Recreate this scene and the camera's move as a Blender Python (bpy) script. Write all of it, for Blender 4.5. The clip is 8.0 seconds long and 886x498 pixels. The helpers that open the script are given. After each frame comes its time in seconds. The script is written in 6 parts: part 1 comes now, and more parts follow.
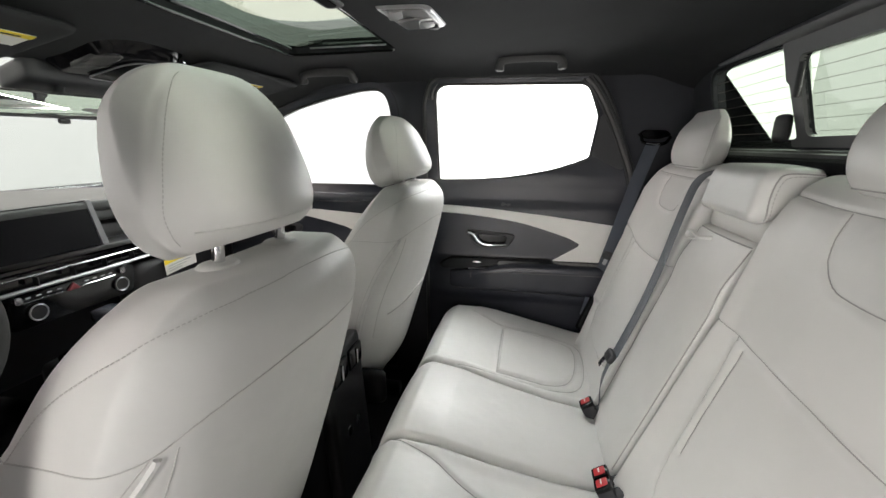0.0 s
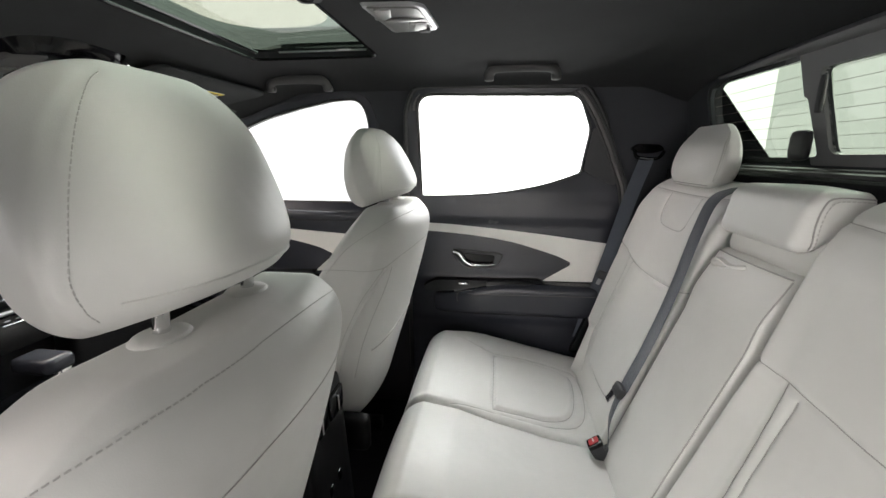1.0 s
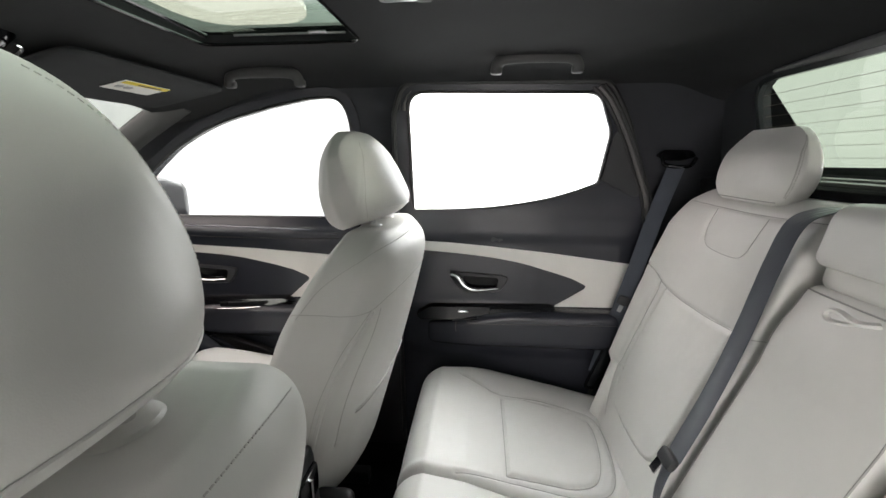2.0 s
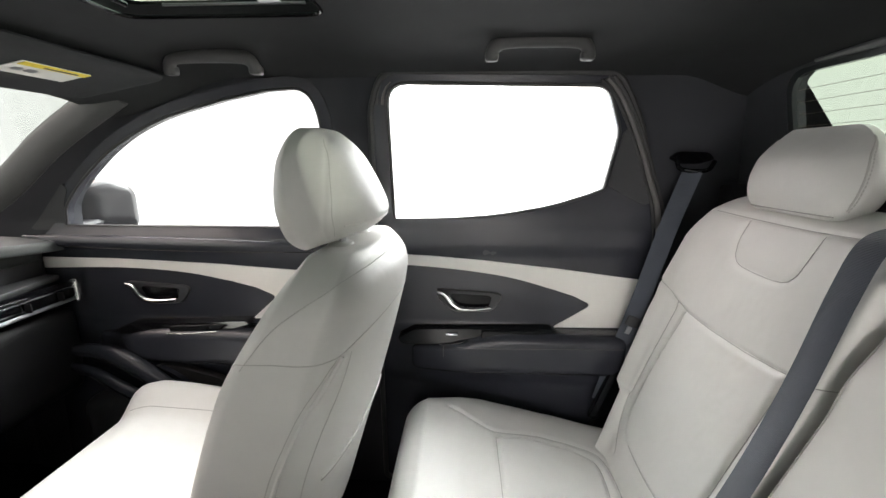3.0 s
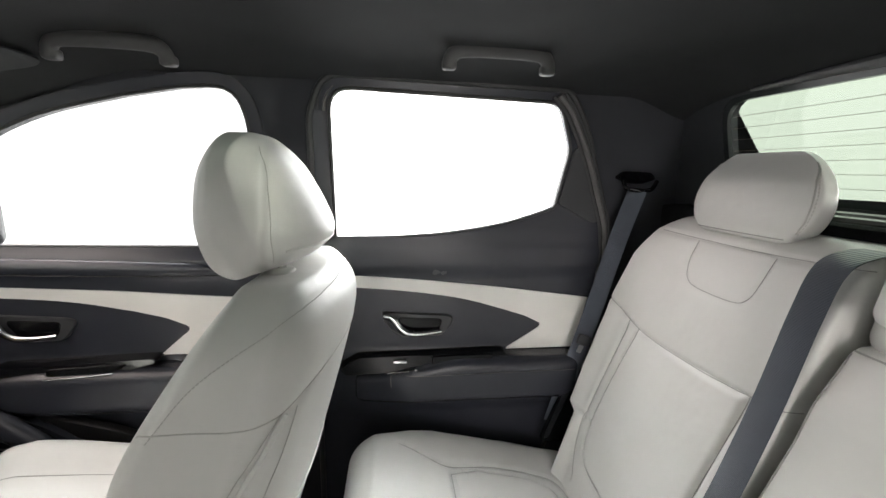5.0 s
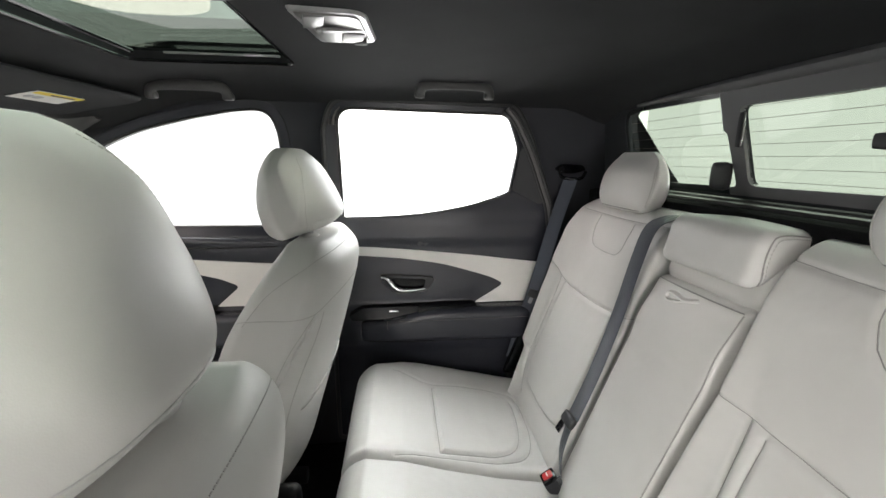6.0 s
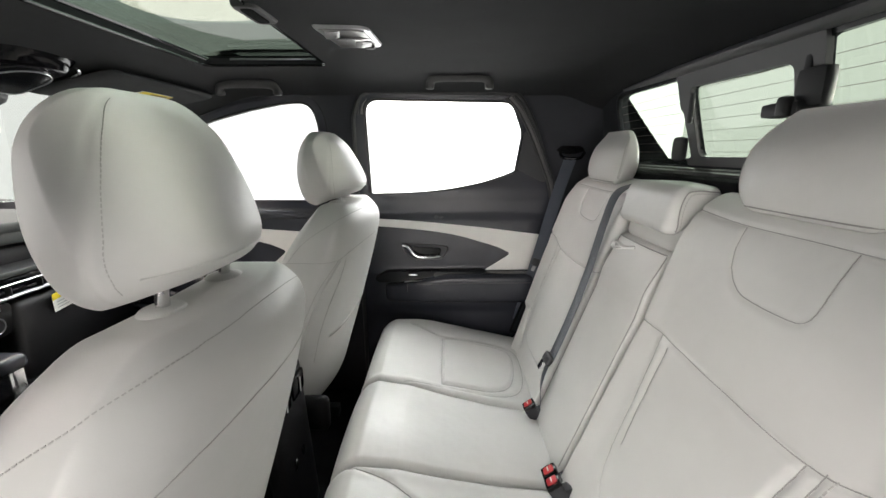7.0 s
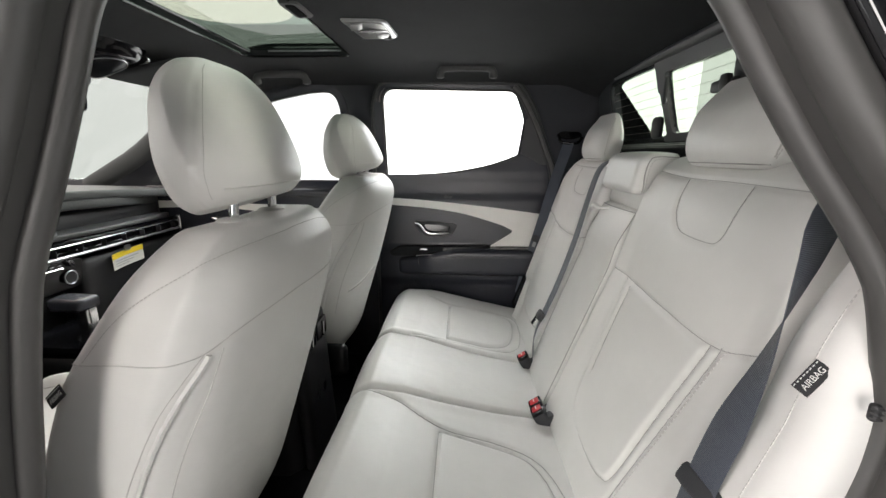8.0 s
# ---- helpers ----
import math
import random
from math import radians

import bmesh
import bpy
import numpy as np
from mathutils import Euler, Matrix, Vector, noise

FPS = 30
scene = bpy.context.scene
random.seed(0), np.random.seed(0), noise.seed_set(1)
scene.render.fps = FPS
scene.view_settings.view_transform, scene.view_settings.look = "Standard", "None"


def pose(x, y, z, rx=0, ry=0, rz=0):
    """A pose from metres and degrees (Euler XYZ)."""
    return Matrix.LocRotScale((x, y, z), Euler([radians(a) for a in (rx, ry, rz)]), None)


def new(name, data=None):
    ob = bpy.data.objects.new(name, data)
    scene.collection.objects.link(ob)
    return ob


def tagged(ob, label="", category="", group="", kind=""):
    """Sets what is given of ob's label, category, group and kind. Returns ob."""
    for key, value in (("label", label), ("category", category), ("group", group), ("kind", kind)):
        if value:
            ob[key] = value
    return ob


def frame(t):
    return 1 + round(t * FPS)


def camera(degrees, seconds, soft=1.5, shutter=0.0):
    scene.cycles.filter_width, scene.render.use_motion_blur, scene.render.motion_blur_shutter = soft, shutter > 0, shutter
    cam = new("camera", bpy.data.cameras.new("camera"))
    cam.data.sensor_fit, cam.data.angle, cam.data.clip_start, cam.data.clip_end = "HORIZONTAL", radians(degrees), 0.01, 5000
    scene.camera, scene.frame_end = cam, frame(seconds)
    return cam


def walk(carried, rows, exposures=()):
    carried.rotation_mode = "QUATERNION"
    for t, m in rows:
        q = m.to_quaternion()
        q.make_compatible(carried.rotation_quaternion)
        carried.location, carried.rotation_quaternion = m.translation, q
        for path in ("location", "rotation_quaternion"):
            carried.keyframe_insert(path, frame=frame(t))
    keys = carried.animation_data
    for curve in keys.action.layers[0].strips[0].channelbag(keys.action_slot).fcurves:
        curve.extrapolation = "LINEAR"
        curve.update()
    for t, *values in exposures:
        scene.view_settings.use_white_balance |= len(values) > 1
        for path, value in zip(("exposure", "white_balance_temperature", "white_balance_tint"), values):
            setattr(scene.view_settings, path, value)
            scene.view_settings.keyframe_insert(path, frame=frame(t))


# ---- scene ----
cam = camera(95.1, 8.0)
METRES, EYE, TILT, LEAN, TURN = 1.62, 0.95, -14.4, 0.0, 11.6
ROWS = [
    (0.0, 0.0, 0.0, 0.0, 0.0, -0.0, -0.0),
    (0.5, -0.0157, 0.0369, 0.0149, -2.06, 0.66, 0.65),
    (1.0, -0.0318, 0.0738, 0.0291, -4.2, 1.25, 1.03),
    (1.5, -0.0417, 0.1409, 0.0519, -5.46, 1.59, 1.36),
    (3.0, -0.0335, 0.3078, 0.1012, -8.57, 1.55, 2.07),
    (3.5, -0.0342, 0.346, 0.113, -10.94, 2.37, 2.11),
    (4.0, -0.0377, 0.3956, 0.1206, -14.65, 2.82, 2.34),
    (4.5, -0.0476, 0.4103, 0.1243, -18.42, 3.04, 2.82),
    (6.0, -0.0708, 0.1421, 0.0783, -17.39, 1.17, 3.75),
    (6.5, -0.0611, 0.0629, 0.0516, -13.86, 0.74, 3.34),
    (7.0, -0.0348, -0.0015, 0.0172, -11.05, 0.68, 2.82),
    (7.5, -0.0344, -0.0657, -0.0213, -9.72, 0.61, 2.27),
    (8.0, -0.0354, -0.1026, -0.0541, -8.79, 1.03, 1.87),
]
EXPO = 0.72
NEARDIM, BOOTH, OVERHEAD, FARSIDE = 0.05, 1.2, 9.0, 5.0
walk(cam, [(t, pose(0, -0.94, EYE, TILT, LEAN, TURN) @ pose(METRES * x, METRES * y, METRES * z, 90 + pitch, roll, yaw)) for t, x, y, z, yaw, pitch, roll in ROWS],
     exposures=[(0.0, EXPO + 0.03), (1.7, EXPO + 0.06), (3.0, EXPO + 0.36), (4.7, EXPO + 0.40), (6.0, EXPO + 0.16), (7.0, EXPO + 0.12), (8.0, EXPO)])

# ---- world and light: a white photo booth all round the car ----
world = bpy.data.worlds.new("booth")
scene.world = world
world.use_nodes = True
wn = world.node_tree
wb = wn.nodes["Background"]
wb.inputs[0].default_value = (0.985, 1.0, 1.0, 1)
# lit from the ceiling of the booth; near side dimmed, starting higher up, to shade the near seats
wt, ws = wn.nodes.new("ShaderNodeTexCoord"), wn.nodes.new("ShaderNodeSeparateXYZ")
wn.links.new(wt.outputs["Generated"], ws.inputs[0])


def world_map(axis, a, b, low, high):
    m = wn.nodes.new("ShaderNodeMapRange")
    m.interpolation_type = "SMOOTHSTEP"
    for key, value in (("From Min", a), ("From Max", b), ("To Min", low), ("To Max", high)):
        m.inputs[key].default_value = value
    wn.links.new(ws.outputs[axis], m.inputs["Value"])
    return m.outputs["Result"]


wx = wn.nodes.new("ShaderNodeMix")
wn.links.new(world_map("Y", 0.0, 0.35, 0.0, 1.0), wx.inputs["Factor"])
wl = wn.nodes.new("ShaderNodeMix")
wn.links.new(world_map("X", -0.5, 0.3, 0.0, 1.0), wl.inputs["Factor"])
wn.links.new(world_map("Z", 0.05, 0.80, NEARDIM, 0.10 * OVERHEAD), wl.inputs[2])
wn.links.new(world_map("Z", 0.10, 0.80, 0.5 * NEARDIM, 0.014 * OVERHEAD), wl.inputs[3])
wn.links.new(wl.outputs[0], wx.inputs[2])
wr = wn.nodes.new("ShaderNodeMath")
wr.operation = "MULTIPLY_ADD"
wn.links.new(world_map("Z", -0.10, 0.90, BOOTH, OVERHEAD), wr.inputs[2])
wn.links.new(world_map("Z", 0.25, 0.70, 0.0, FARSIDE), wr.inputs[0])
wn.links.new(world_map("Y", 0.20, 0.60, 0.0, 1.0), wr.inputs[1])
# world light cut ahead of the car to darken the front cushion
wf = wn.nodes.new("ShaderNodeMath")
wf.operation = "MULTIPLY"
wn.links.new(wr.outputs[0], wf.inputs[0])
wn.links.new(world_map("X", -0.65, 0.05, 0.35, 1.0), wf.inputs[1])
wn.links.new(wf.outputs[0], wx.inputs[3])
wn.links.new(wx.outputs[0], wb.inputs[1])


# ---- materials ----
def material(name, color, rough=0.5, metal=0.0, grain=0.0, size=400.0, vary=0.0, vsize=6.0, coat=0.0, spec=0.5, weave=False, dent=0.0):
    m = bpy.data.materials.new(name)
    m.use_nodes = True
    nt = m.node_tree
    b = nt.nodes["Principled BSDF"]
    b.inputs["Base Color"].default_value = (*color, 1)
    b.inputs["Roughness"].default_value = rough
    b.inputs["Metallic"].default_value = metal
    b.inputs["Coat Weight"].default_value = coat
    b.inputs["Specular IOR Level"].default_value = spec
    tc = nt.nodes.new("ShaderNodeTexCoord")
    if vary:
        n = nt.nodes.new("ShaderNodeTexNoise")
        n.inputs["Scale"].default_value, n.inputs["Detail"].default_value = vsize, 4
        nt.links.new(tc.outputs["Object"], n.inputs["Vector"])
        r = nt.nodes.new("ShaderNodeValToRGB")
        r.color_ramp.elements[0].position, r.color_ramp.elements[1].position = 0.3, 0.7
        r.color_ramp.elements[0].color = (*[c * (1 - vary) for c in color], 1)
        r.color_ramp.elements[1].color = (*[min(1, c * (1 + vary)) for c in color], 1)
        nt.links.new(n.outputs["Fac"], r.inputs["Fac"])
        nt.links.new(r.outputs["Color"], b.inputs["Base Color"])
        k = nt.nodes.new("ShaderNodeMapRange")
        k.inputs["To Min"].default_value, k.inputs["To Max"].default_value = max(0.02, rough - 0.07), min(1, rough + 0.07)
        nt.links.new(n.outputs["Fac"], k.inputs["Value"])
        nt.links.new(k.outputs["Result"], b.inputs["Roughness"])
    if grain:
        if weave:
            g = nt.nodes.new("ShaderNodeTexWave")
            g.inputs["Scale"].default_value = size
            g.bands_direction = "Z"
        else:
            g = nt.nodes.new("ShaderNodeTexVoronoi")
            g.inputs["Scale"].default_value = size
        nt.links.new(tc.outputs["Object"], g.inputs["Vector"])
        bp = nt.nodes.new("ShaderNodeBump")
        bp.inputs["Strength"].default_value, bp.inputs["Distance"].default_value = grain, 0.001
        nt.links.new(g.outputs["Fac" if weave else "Distance"], bp.inputs["Height"])
        nt.links.new(bp.outputs["Normal"], b.inputs["Normal"])
        if dent:
            # soft unevenness of padding under the hide
            d = nt.nodes.new("ShaderNodeTexNoise")
            d.inputs["Scale"].default_value, d.inputs["Detail"].default_value = 17.0, 2.0
            nt.links.new(tc.outputs["Object"], d.inputs["Vector"])
            dp = nt.nodes.new("ShaderNodeBump")
            dp.inputs["Strength"].default_value, dp.inputs["Distance"].default_value = dent, 0.006
            nt.links.new(d.outputs["Fac"], dp.inputs["Height"])
            nt.links.new(dp.outputs["Normal"], bp.inputs["Normal"])
    return m


def glass_material(name, tint, gloss=0.06):
    m = bpy.data.materials.new(name)
    m.use_nodes = True
    nt = m.node_tree
    nt.nodes.remove(nt.nodes["Principled BSDF"])
    t, g, x = (nt.nodes.new("ShaderNodeBsdf" + k) for k in ("Transparent", "Glossy", "Diffuse"))
    t.inputs["Color"].default_value = (*[c ** 0.5 for c in tint], 1)  # two faces to each pane
    g.inputs["Roughness"].default_value = 0.02
    nt.nodes.remove(x)
    w = nt.nodes.new("ShaderNodeLayerWeight")
    w.inputs["Blend"].default_value = 0.12
    f = nt.nodes.new("ShaderNodeMath")
    f.operation = "MULTIPLY_ADD"
    f.inputs[1].default_value, f.inputs[2].default_value = 0.4, 0.02
    nt.links.new(w.outputs["Facing"], f.inputs[0])
    mix = nt.nodes.new("ShaderNodeMixShader")
    nt.links.new(f.outputs[0], mix.inputs[0])
    nt.links.new(t.outputs[0], mix.inputs[1])
    nt.links.new(g.outputs[0], mix.inputs[2])
    nt.links.new(mix.outputs[0], nt.nodes["Material Output"].inputs["Surface"])
    return m


LEATHER = material("light_leather", (0.66, 0.654, 0.632), 0.42, grain=0.06, size=900, vary=0.03, vsize=9, dent=0.35)
SEAM = material("seam_thread", (0.36, 0.355, 0.34), 0.7)
FAINT = material("sewing_thread", (0.53, 0.525, 0.505), 0.7)
STITCH = material("stitch_thread", (0.50, 0.49, 0.47), 0.65)
FABRIC = material("headliner_fabric", (0.028, 0.029, 0.031), 0.95, grain=0.3, size=1400, vary=0.12, vsize=14, spec=0.2)
PILLAR = material("pillar_cloth", (0.038, 0.040, 0.046), 0.85, grain=0.25, size=1500, vary=0.1, vsize=9, spec=0.3)
PLASTIC = material("grained_plastic", (0.028, 0.029, 0.032), 0.48, grain=0.2, size=1200, vary=0.10, vsize=8)
JAMB = material("jamb_rubber", (0.065, 0.063, 0.061), 0.42, grain=0.15, size=1500, vary=0.10, vsize=7)
TRIM = material("pillar_trim", (0.050, 0.050, 0.051), 0.55, grain=0.15, size=1500, vary=0.08, vsize=7)
SOFT = material("soft_door_trim", (0.027, 0.029, 0.037), 0.24, grain=0.18, size=1000, vary=0.08, vsize=6)
CARPET = material("black_carpet", (0.010, 0.010, 0.011), 1.0, grain=0.9, size=700, vary=0.3, vsize=30, spec=0.1)
GLOSS = material("piano_black", (0.004, 0.004, 0.005), 0.10, spec=0.35)
BLACKTRIM = material("black_moulded_trim", (0.007, 0.007, 0.008), 0.45, grain=0.15, size=1200, vary=0.10, vsize=8)
RUBBER = material("rubber_seal", (0.026, 0.026, 0.027), 0.5, vary=0.1, vsize=12)
CHROME = material("satin_chrome", (0.72, 0.72, 0.73), 0.18, metal=1.0)
STEEL = material("polished_post", (0.75, 0.75, 0.76), 0.12, metal=1.0)
INLAY = material("pale_door_inlay", (0.70, 0.69, 0.66), 0.35, grain=0.08, size=1500, vary=0.04, vsize=10)
BELT = material("belt_webbing", (0.070, 0.080, 0.100), 0.42, grain=0.8, size=160, weave=True, vary=0.08, vsize=20)
RED = material("red_button", (0.50, 0.025, 0.03), 0.35)
LABEL = material("label_paper", (0.75, 0.74, 0.70), 0.5)
YELLOW = material("label_yellow", (0.80, 0.62, 0.03), 0.5)
INK = material("label_ink", (0.06, 0.06, 0.06), 0.6)
HEATER = material("heating_wire", (0.12, 0.10, 0.08), 0.6)
DULLWHITE = material("white_woven_ink", (0.65, 0.65, 0.63), 0.7)
LAMPLENS = material("lamp_lens", (0.30, 0.295, 0.29), 0.28, metal=0.9)
PAINT = material("black_body_paint", (0.006, 0.006, 0.007), 0.08, coat=1.0)
BOOTHFLOOR = material("booth_floor", (0.06, 0.06, 0.06), 0.6, vary=0.03, vsize=2)
GREYSEAL = material("grey_seal", (0.10, 0.097, 0.095), 0.45, vary=0.08, vsize=15)
SILVER = material("silver_trim", (0.42, 0.42, 0.43), 0.3, metal=0.9)
SCREEN = material("dark_screen", (0.005, 0.006, 0.007), 0.22, spec=0.2)
DARKGLASS = material("dark_display_glass", (0.003, 0.003, 0.004), 0.28, spec=0.08)
DASHSOFT = material("dash_top", (0.055, 0.058, 0.056), 0.6, grain=0.2, size=900, vary=0.08, vsize=8)
FRIT = material("black_glass_border", (0.030, 0.034, 0.036), 0.2, spec=0.6)
FRAMEGREY = material("rear_window_frame", (0.14, 0.14, 0.145), 0.5, vary=0.06, vsize=8)
CLEAR = glass_material("clear_glass", (0.96, 0.97, 0.96))
WINDSCREEN = glass_material("windscreen_glass", (0.52, 0.545, 0.515))
PRIVACY = glass_material("green_tinted_glass", (0.225, 0.26, 0.212))
ROOFGLASS = glass_material("roof_glass", (0.082, 0.105, 0.085))
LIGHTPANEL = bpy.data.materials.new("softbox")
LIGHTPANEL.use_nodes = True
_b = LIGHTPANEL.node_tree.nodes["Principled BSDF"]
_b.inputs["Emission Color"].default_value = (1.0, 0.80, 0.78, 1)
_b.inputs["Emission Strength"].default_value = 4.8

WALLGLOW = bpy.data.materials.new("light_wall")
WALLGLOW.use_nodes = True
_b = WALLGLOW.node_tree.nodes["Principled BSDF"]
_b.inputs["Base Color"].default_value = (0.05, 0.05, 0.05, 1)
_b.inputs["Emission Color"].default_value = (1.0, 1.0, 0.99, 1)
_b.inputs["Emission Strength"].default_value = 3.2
# dimmer copy for the wall's front half, its lighting set as emission
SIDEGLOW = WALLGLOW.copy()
SIDEGLOW.name = "side_wall_emission"
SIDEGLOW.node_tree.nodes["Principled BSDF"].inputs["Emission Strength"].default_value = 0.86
# emission for an added panel that fills the rear seats from the near side
NEARFILL = WALLGLOW.copy()
NEARFILL.name = "near_fill_glow"
# glow of the added tall panel beside the open doorway
FILLGLOW = WALLGLOW.copy()
FILLGLOW.name = "fill_glow"
FILLGLOW.node_tree.nodes["Principled BSDF"].inputs["Emission Strength"].default_value = 7.0
FILLGLOW.node_tree.nodes["Principled BSDF"].inputs["Emission Color"].default_value = (1.0, 0.95, 0.91, 1)
# end and front walls glow at set strengths instead of being lit
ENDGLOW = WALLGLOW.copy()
ENDGLOW.name = "end_wall_emission"
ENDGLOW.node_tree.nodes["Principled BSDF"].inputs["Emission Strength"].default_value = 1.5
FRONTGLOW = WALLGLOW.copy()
FRONTGLOW.name = "front_wall_emission"
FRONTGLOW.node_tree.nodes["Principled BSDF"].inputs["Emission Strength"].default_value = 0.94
NEARFILL.node_tree.nodes["Principled BSDF"].inputs["Emission Strength"].default_value = 9.0
NEARFILL.node_tree.nodes["Principled BSDF"].inputs["Emission Color"].default_value = (1.0, 0.95, 0.91, 1)
# added rear fill, tinted pink to offset the green glass
REARFILLGLOW = WALLGLOW.copy()
REARFILLGLOW.name = "rear_fill_glow"
REARFILLGLOW.node_tree.nodes["Principled BSDF"].inputs["Emission Strength"].default_value = 700.0
REARFILLGLOW.node_tree.nodes["Principled BSDF"].inputs["Emission Color"].default_value = (1.0, 0.90, 0.96, 1)


# ---- mesh helpers ----
def mesh_object(name, verts, faces, mat, parent=None, label="", smooth=True):
    me = bpy.data.meshes.new(name)
    me.from_pydata([tuple(float(c) for c in v) for v in verts], [], [tuple(int(i) for i in f) for f in faces])
    me.validate()
    bm = bmesh.new()
    bm.from_mesh(me)
    bmesh.ops.recalc_face_normals(bm, faces=bm.faces)
    bm.to_mesh(me)
    bm.free()
    me.materials.append(mat)
    if smooth:
        me.polygons.foreach_set("use_smooth", [True] * len(me.polygons))
        me.set_sharp_from_angle(angle=radians(40))
    ob = new(name, me)
    if parent is not None:
        ob.parent = parent
    if label:
        tagged(ob, label)
    return ob


def thing(name, label, category, group="", kind="", at=(0, 0, 0)):
    ob = new(name)
    ob.empty_display_size = 0.05
    ob.location = at
    return tagged(ob, label, category, group, kind)


def smooth01(a, b, x):
    k = np.clip((x - a) / (b - a), 0, 1)
    return k * k * (3 - 2 * k)


def soft_box(h, r, n, deform):
    """A rounded box of half sizes h, edge radius r, with n cells along each axis, bent by deform(array) -> array."""
    h = np.array(h, float)
    verts, faces, seen = [], [], {}

    def index(key):
        if key not in seen:
            seen[key] = len(verts)
            verts.append([2 * key[i] / n[i] - 1 for i in range(3)])
        return seen[key]

    for ax in range(3):
        b, c = (ax + 1) % 3, (ax + 2) % 3
        for side in (0, n[ax]):
            for i in range(n[b]):
                for j in range(n[c]):
                    ids = []
                    for di, dj in ((0, 0), (1, 0), (1, 1), (0, 1)):
                        key = [0, 0, 0]
                        key[ax], key[b], key[c] = side, i + di, j + dj
                        ids.append(index(tuple(key)))
                    faces.append(ids if side else ids[::-1])
    p = np.array(verts) * h
    r = np.minimum(np.array(r if np.ndim(r) else (r, r, r), float), h * 0.999)
    inner = np.clip(p, -(h - r), h - r)
    d = (p - inner) / r
    q = inner + r * d / np.maximum(np.linalg.norm(d, axis=1, keepdims=True), 1e-9)
    return deform(q), faces


def near_line(P, line):
    """Distance of 2D points P to a polyline."""
    best = np.full(len(P), 9.0)
    L = np.array(line, float)
    for a, b in zip(L[:-1], L[1:]):
        ab = b - a
        k = np.clip(((P - a) @ ab) / max(ab @ ab, 1e-12), 0, 1)
        best = np.minimum(best, np.linalg.norm(P - (a + k[:, None] * ab), axis=1))
    return best


def grooves(P, lines, depth=0.004, width=0.005):
    out = np.zeros(len(P))
    for line in lines:
        d = near_line(P, line)
        out = np.maximum(out, depth * np.exp(-(d / width) ** 2))
    return out


def padded(P, line, height=0.004, width=0.012):
    """A soft cushion that swells inside a closed line."""
    return height * inside(P, line) * smooth01(0.0, width, near_line(P, list(line) + [line[0]]))


def inside(P, poly):
    """Which 2D points lie in the polygon."""
    P, poly = np.atleast_2d(P), np.array(poly, float)
    res = np.zeros(len(P), bool)
    for (x0, y0), (x1, y1) in zip(poly, np.roll(poly, -1, 0)):
        if y0 == y1:
            continue
        c = ((y0 > P[:, 1]) != (y1 > P[:, 1])) & (P[:, 0] < (x1 - x0) * (P[:, 1] - y0) / (y1 - y0) + x0)
        res ^= c
    return res


def spline(pts, n=8, closed=False):
    """A Catmull-Rom curve through the points."""
    p = [Vector(q) if len(q) == 3 else Vector((*q, 0)) for q in pts]
    m = len(p)
    out = []
    for i in range(m if closed else m - 1):
        if closed:
            a, b, c, d = p[i - 1], p[i], p[(i + 1) % m], p[(i + 2) % m]
        else:
            b, c = p[i], p[i + 1]
            a, d = p[i - 1] if i else b * 2 - c, p[i + 2] if i + 2 < m else c * 2 - b
        for k in range(n):
            t = k / n
            out.append(0.5 * (2 * b + (c - a) * t + (2 * a - 5 * b + 4 * c - d) * t * t + (3 * b - a - 3 * c + d) * t ** 3))
    if not closed:
        out.append(p[-1])
    w = len(pts[0])
    return [tuple(v)[:w] for v in out]


def rounded(pts, r, n=6):
    """A polygon with its corners rounded; r may be one radius or one for each corner."""
    out = []
    m = len(pts)
    for i in range(m):
        a, b, c = (np.array(pts[(i + k) % m], float) for k in (-1, 0, 1))
        rr = r[i] if np.ndim(r) else r
        u, v = a - b, c - b
        lu, lv = np.linalg.norm(u), np.linalg.norm(v)
        p, q = b + u / lu * min(rr, lu * 0.49), b + v / lv * min(rr, lv * 0.49)
        for k in range(n + 1):
            t = k / n
            out.append(tuple((1 - t) ** 2 * p + 2 * t * (1 - t) * b + t * t * q))
    return out


def fillet(pts, r, n=5):
    """An open line with its inner corners rounded."""
    if not np.ndim(r):
        r = [r] * len(pts)
    ring = rounded(pts, r, n)
    return [tuple(pts[0])] + ring[n + 1:len(ring) - n - 1] + [tuple(pts[-1])]


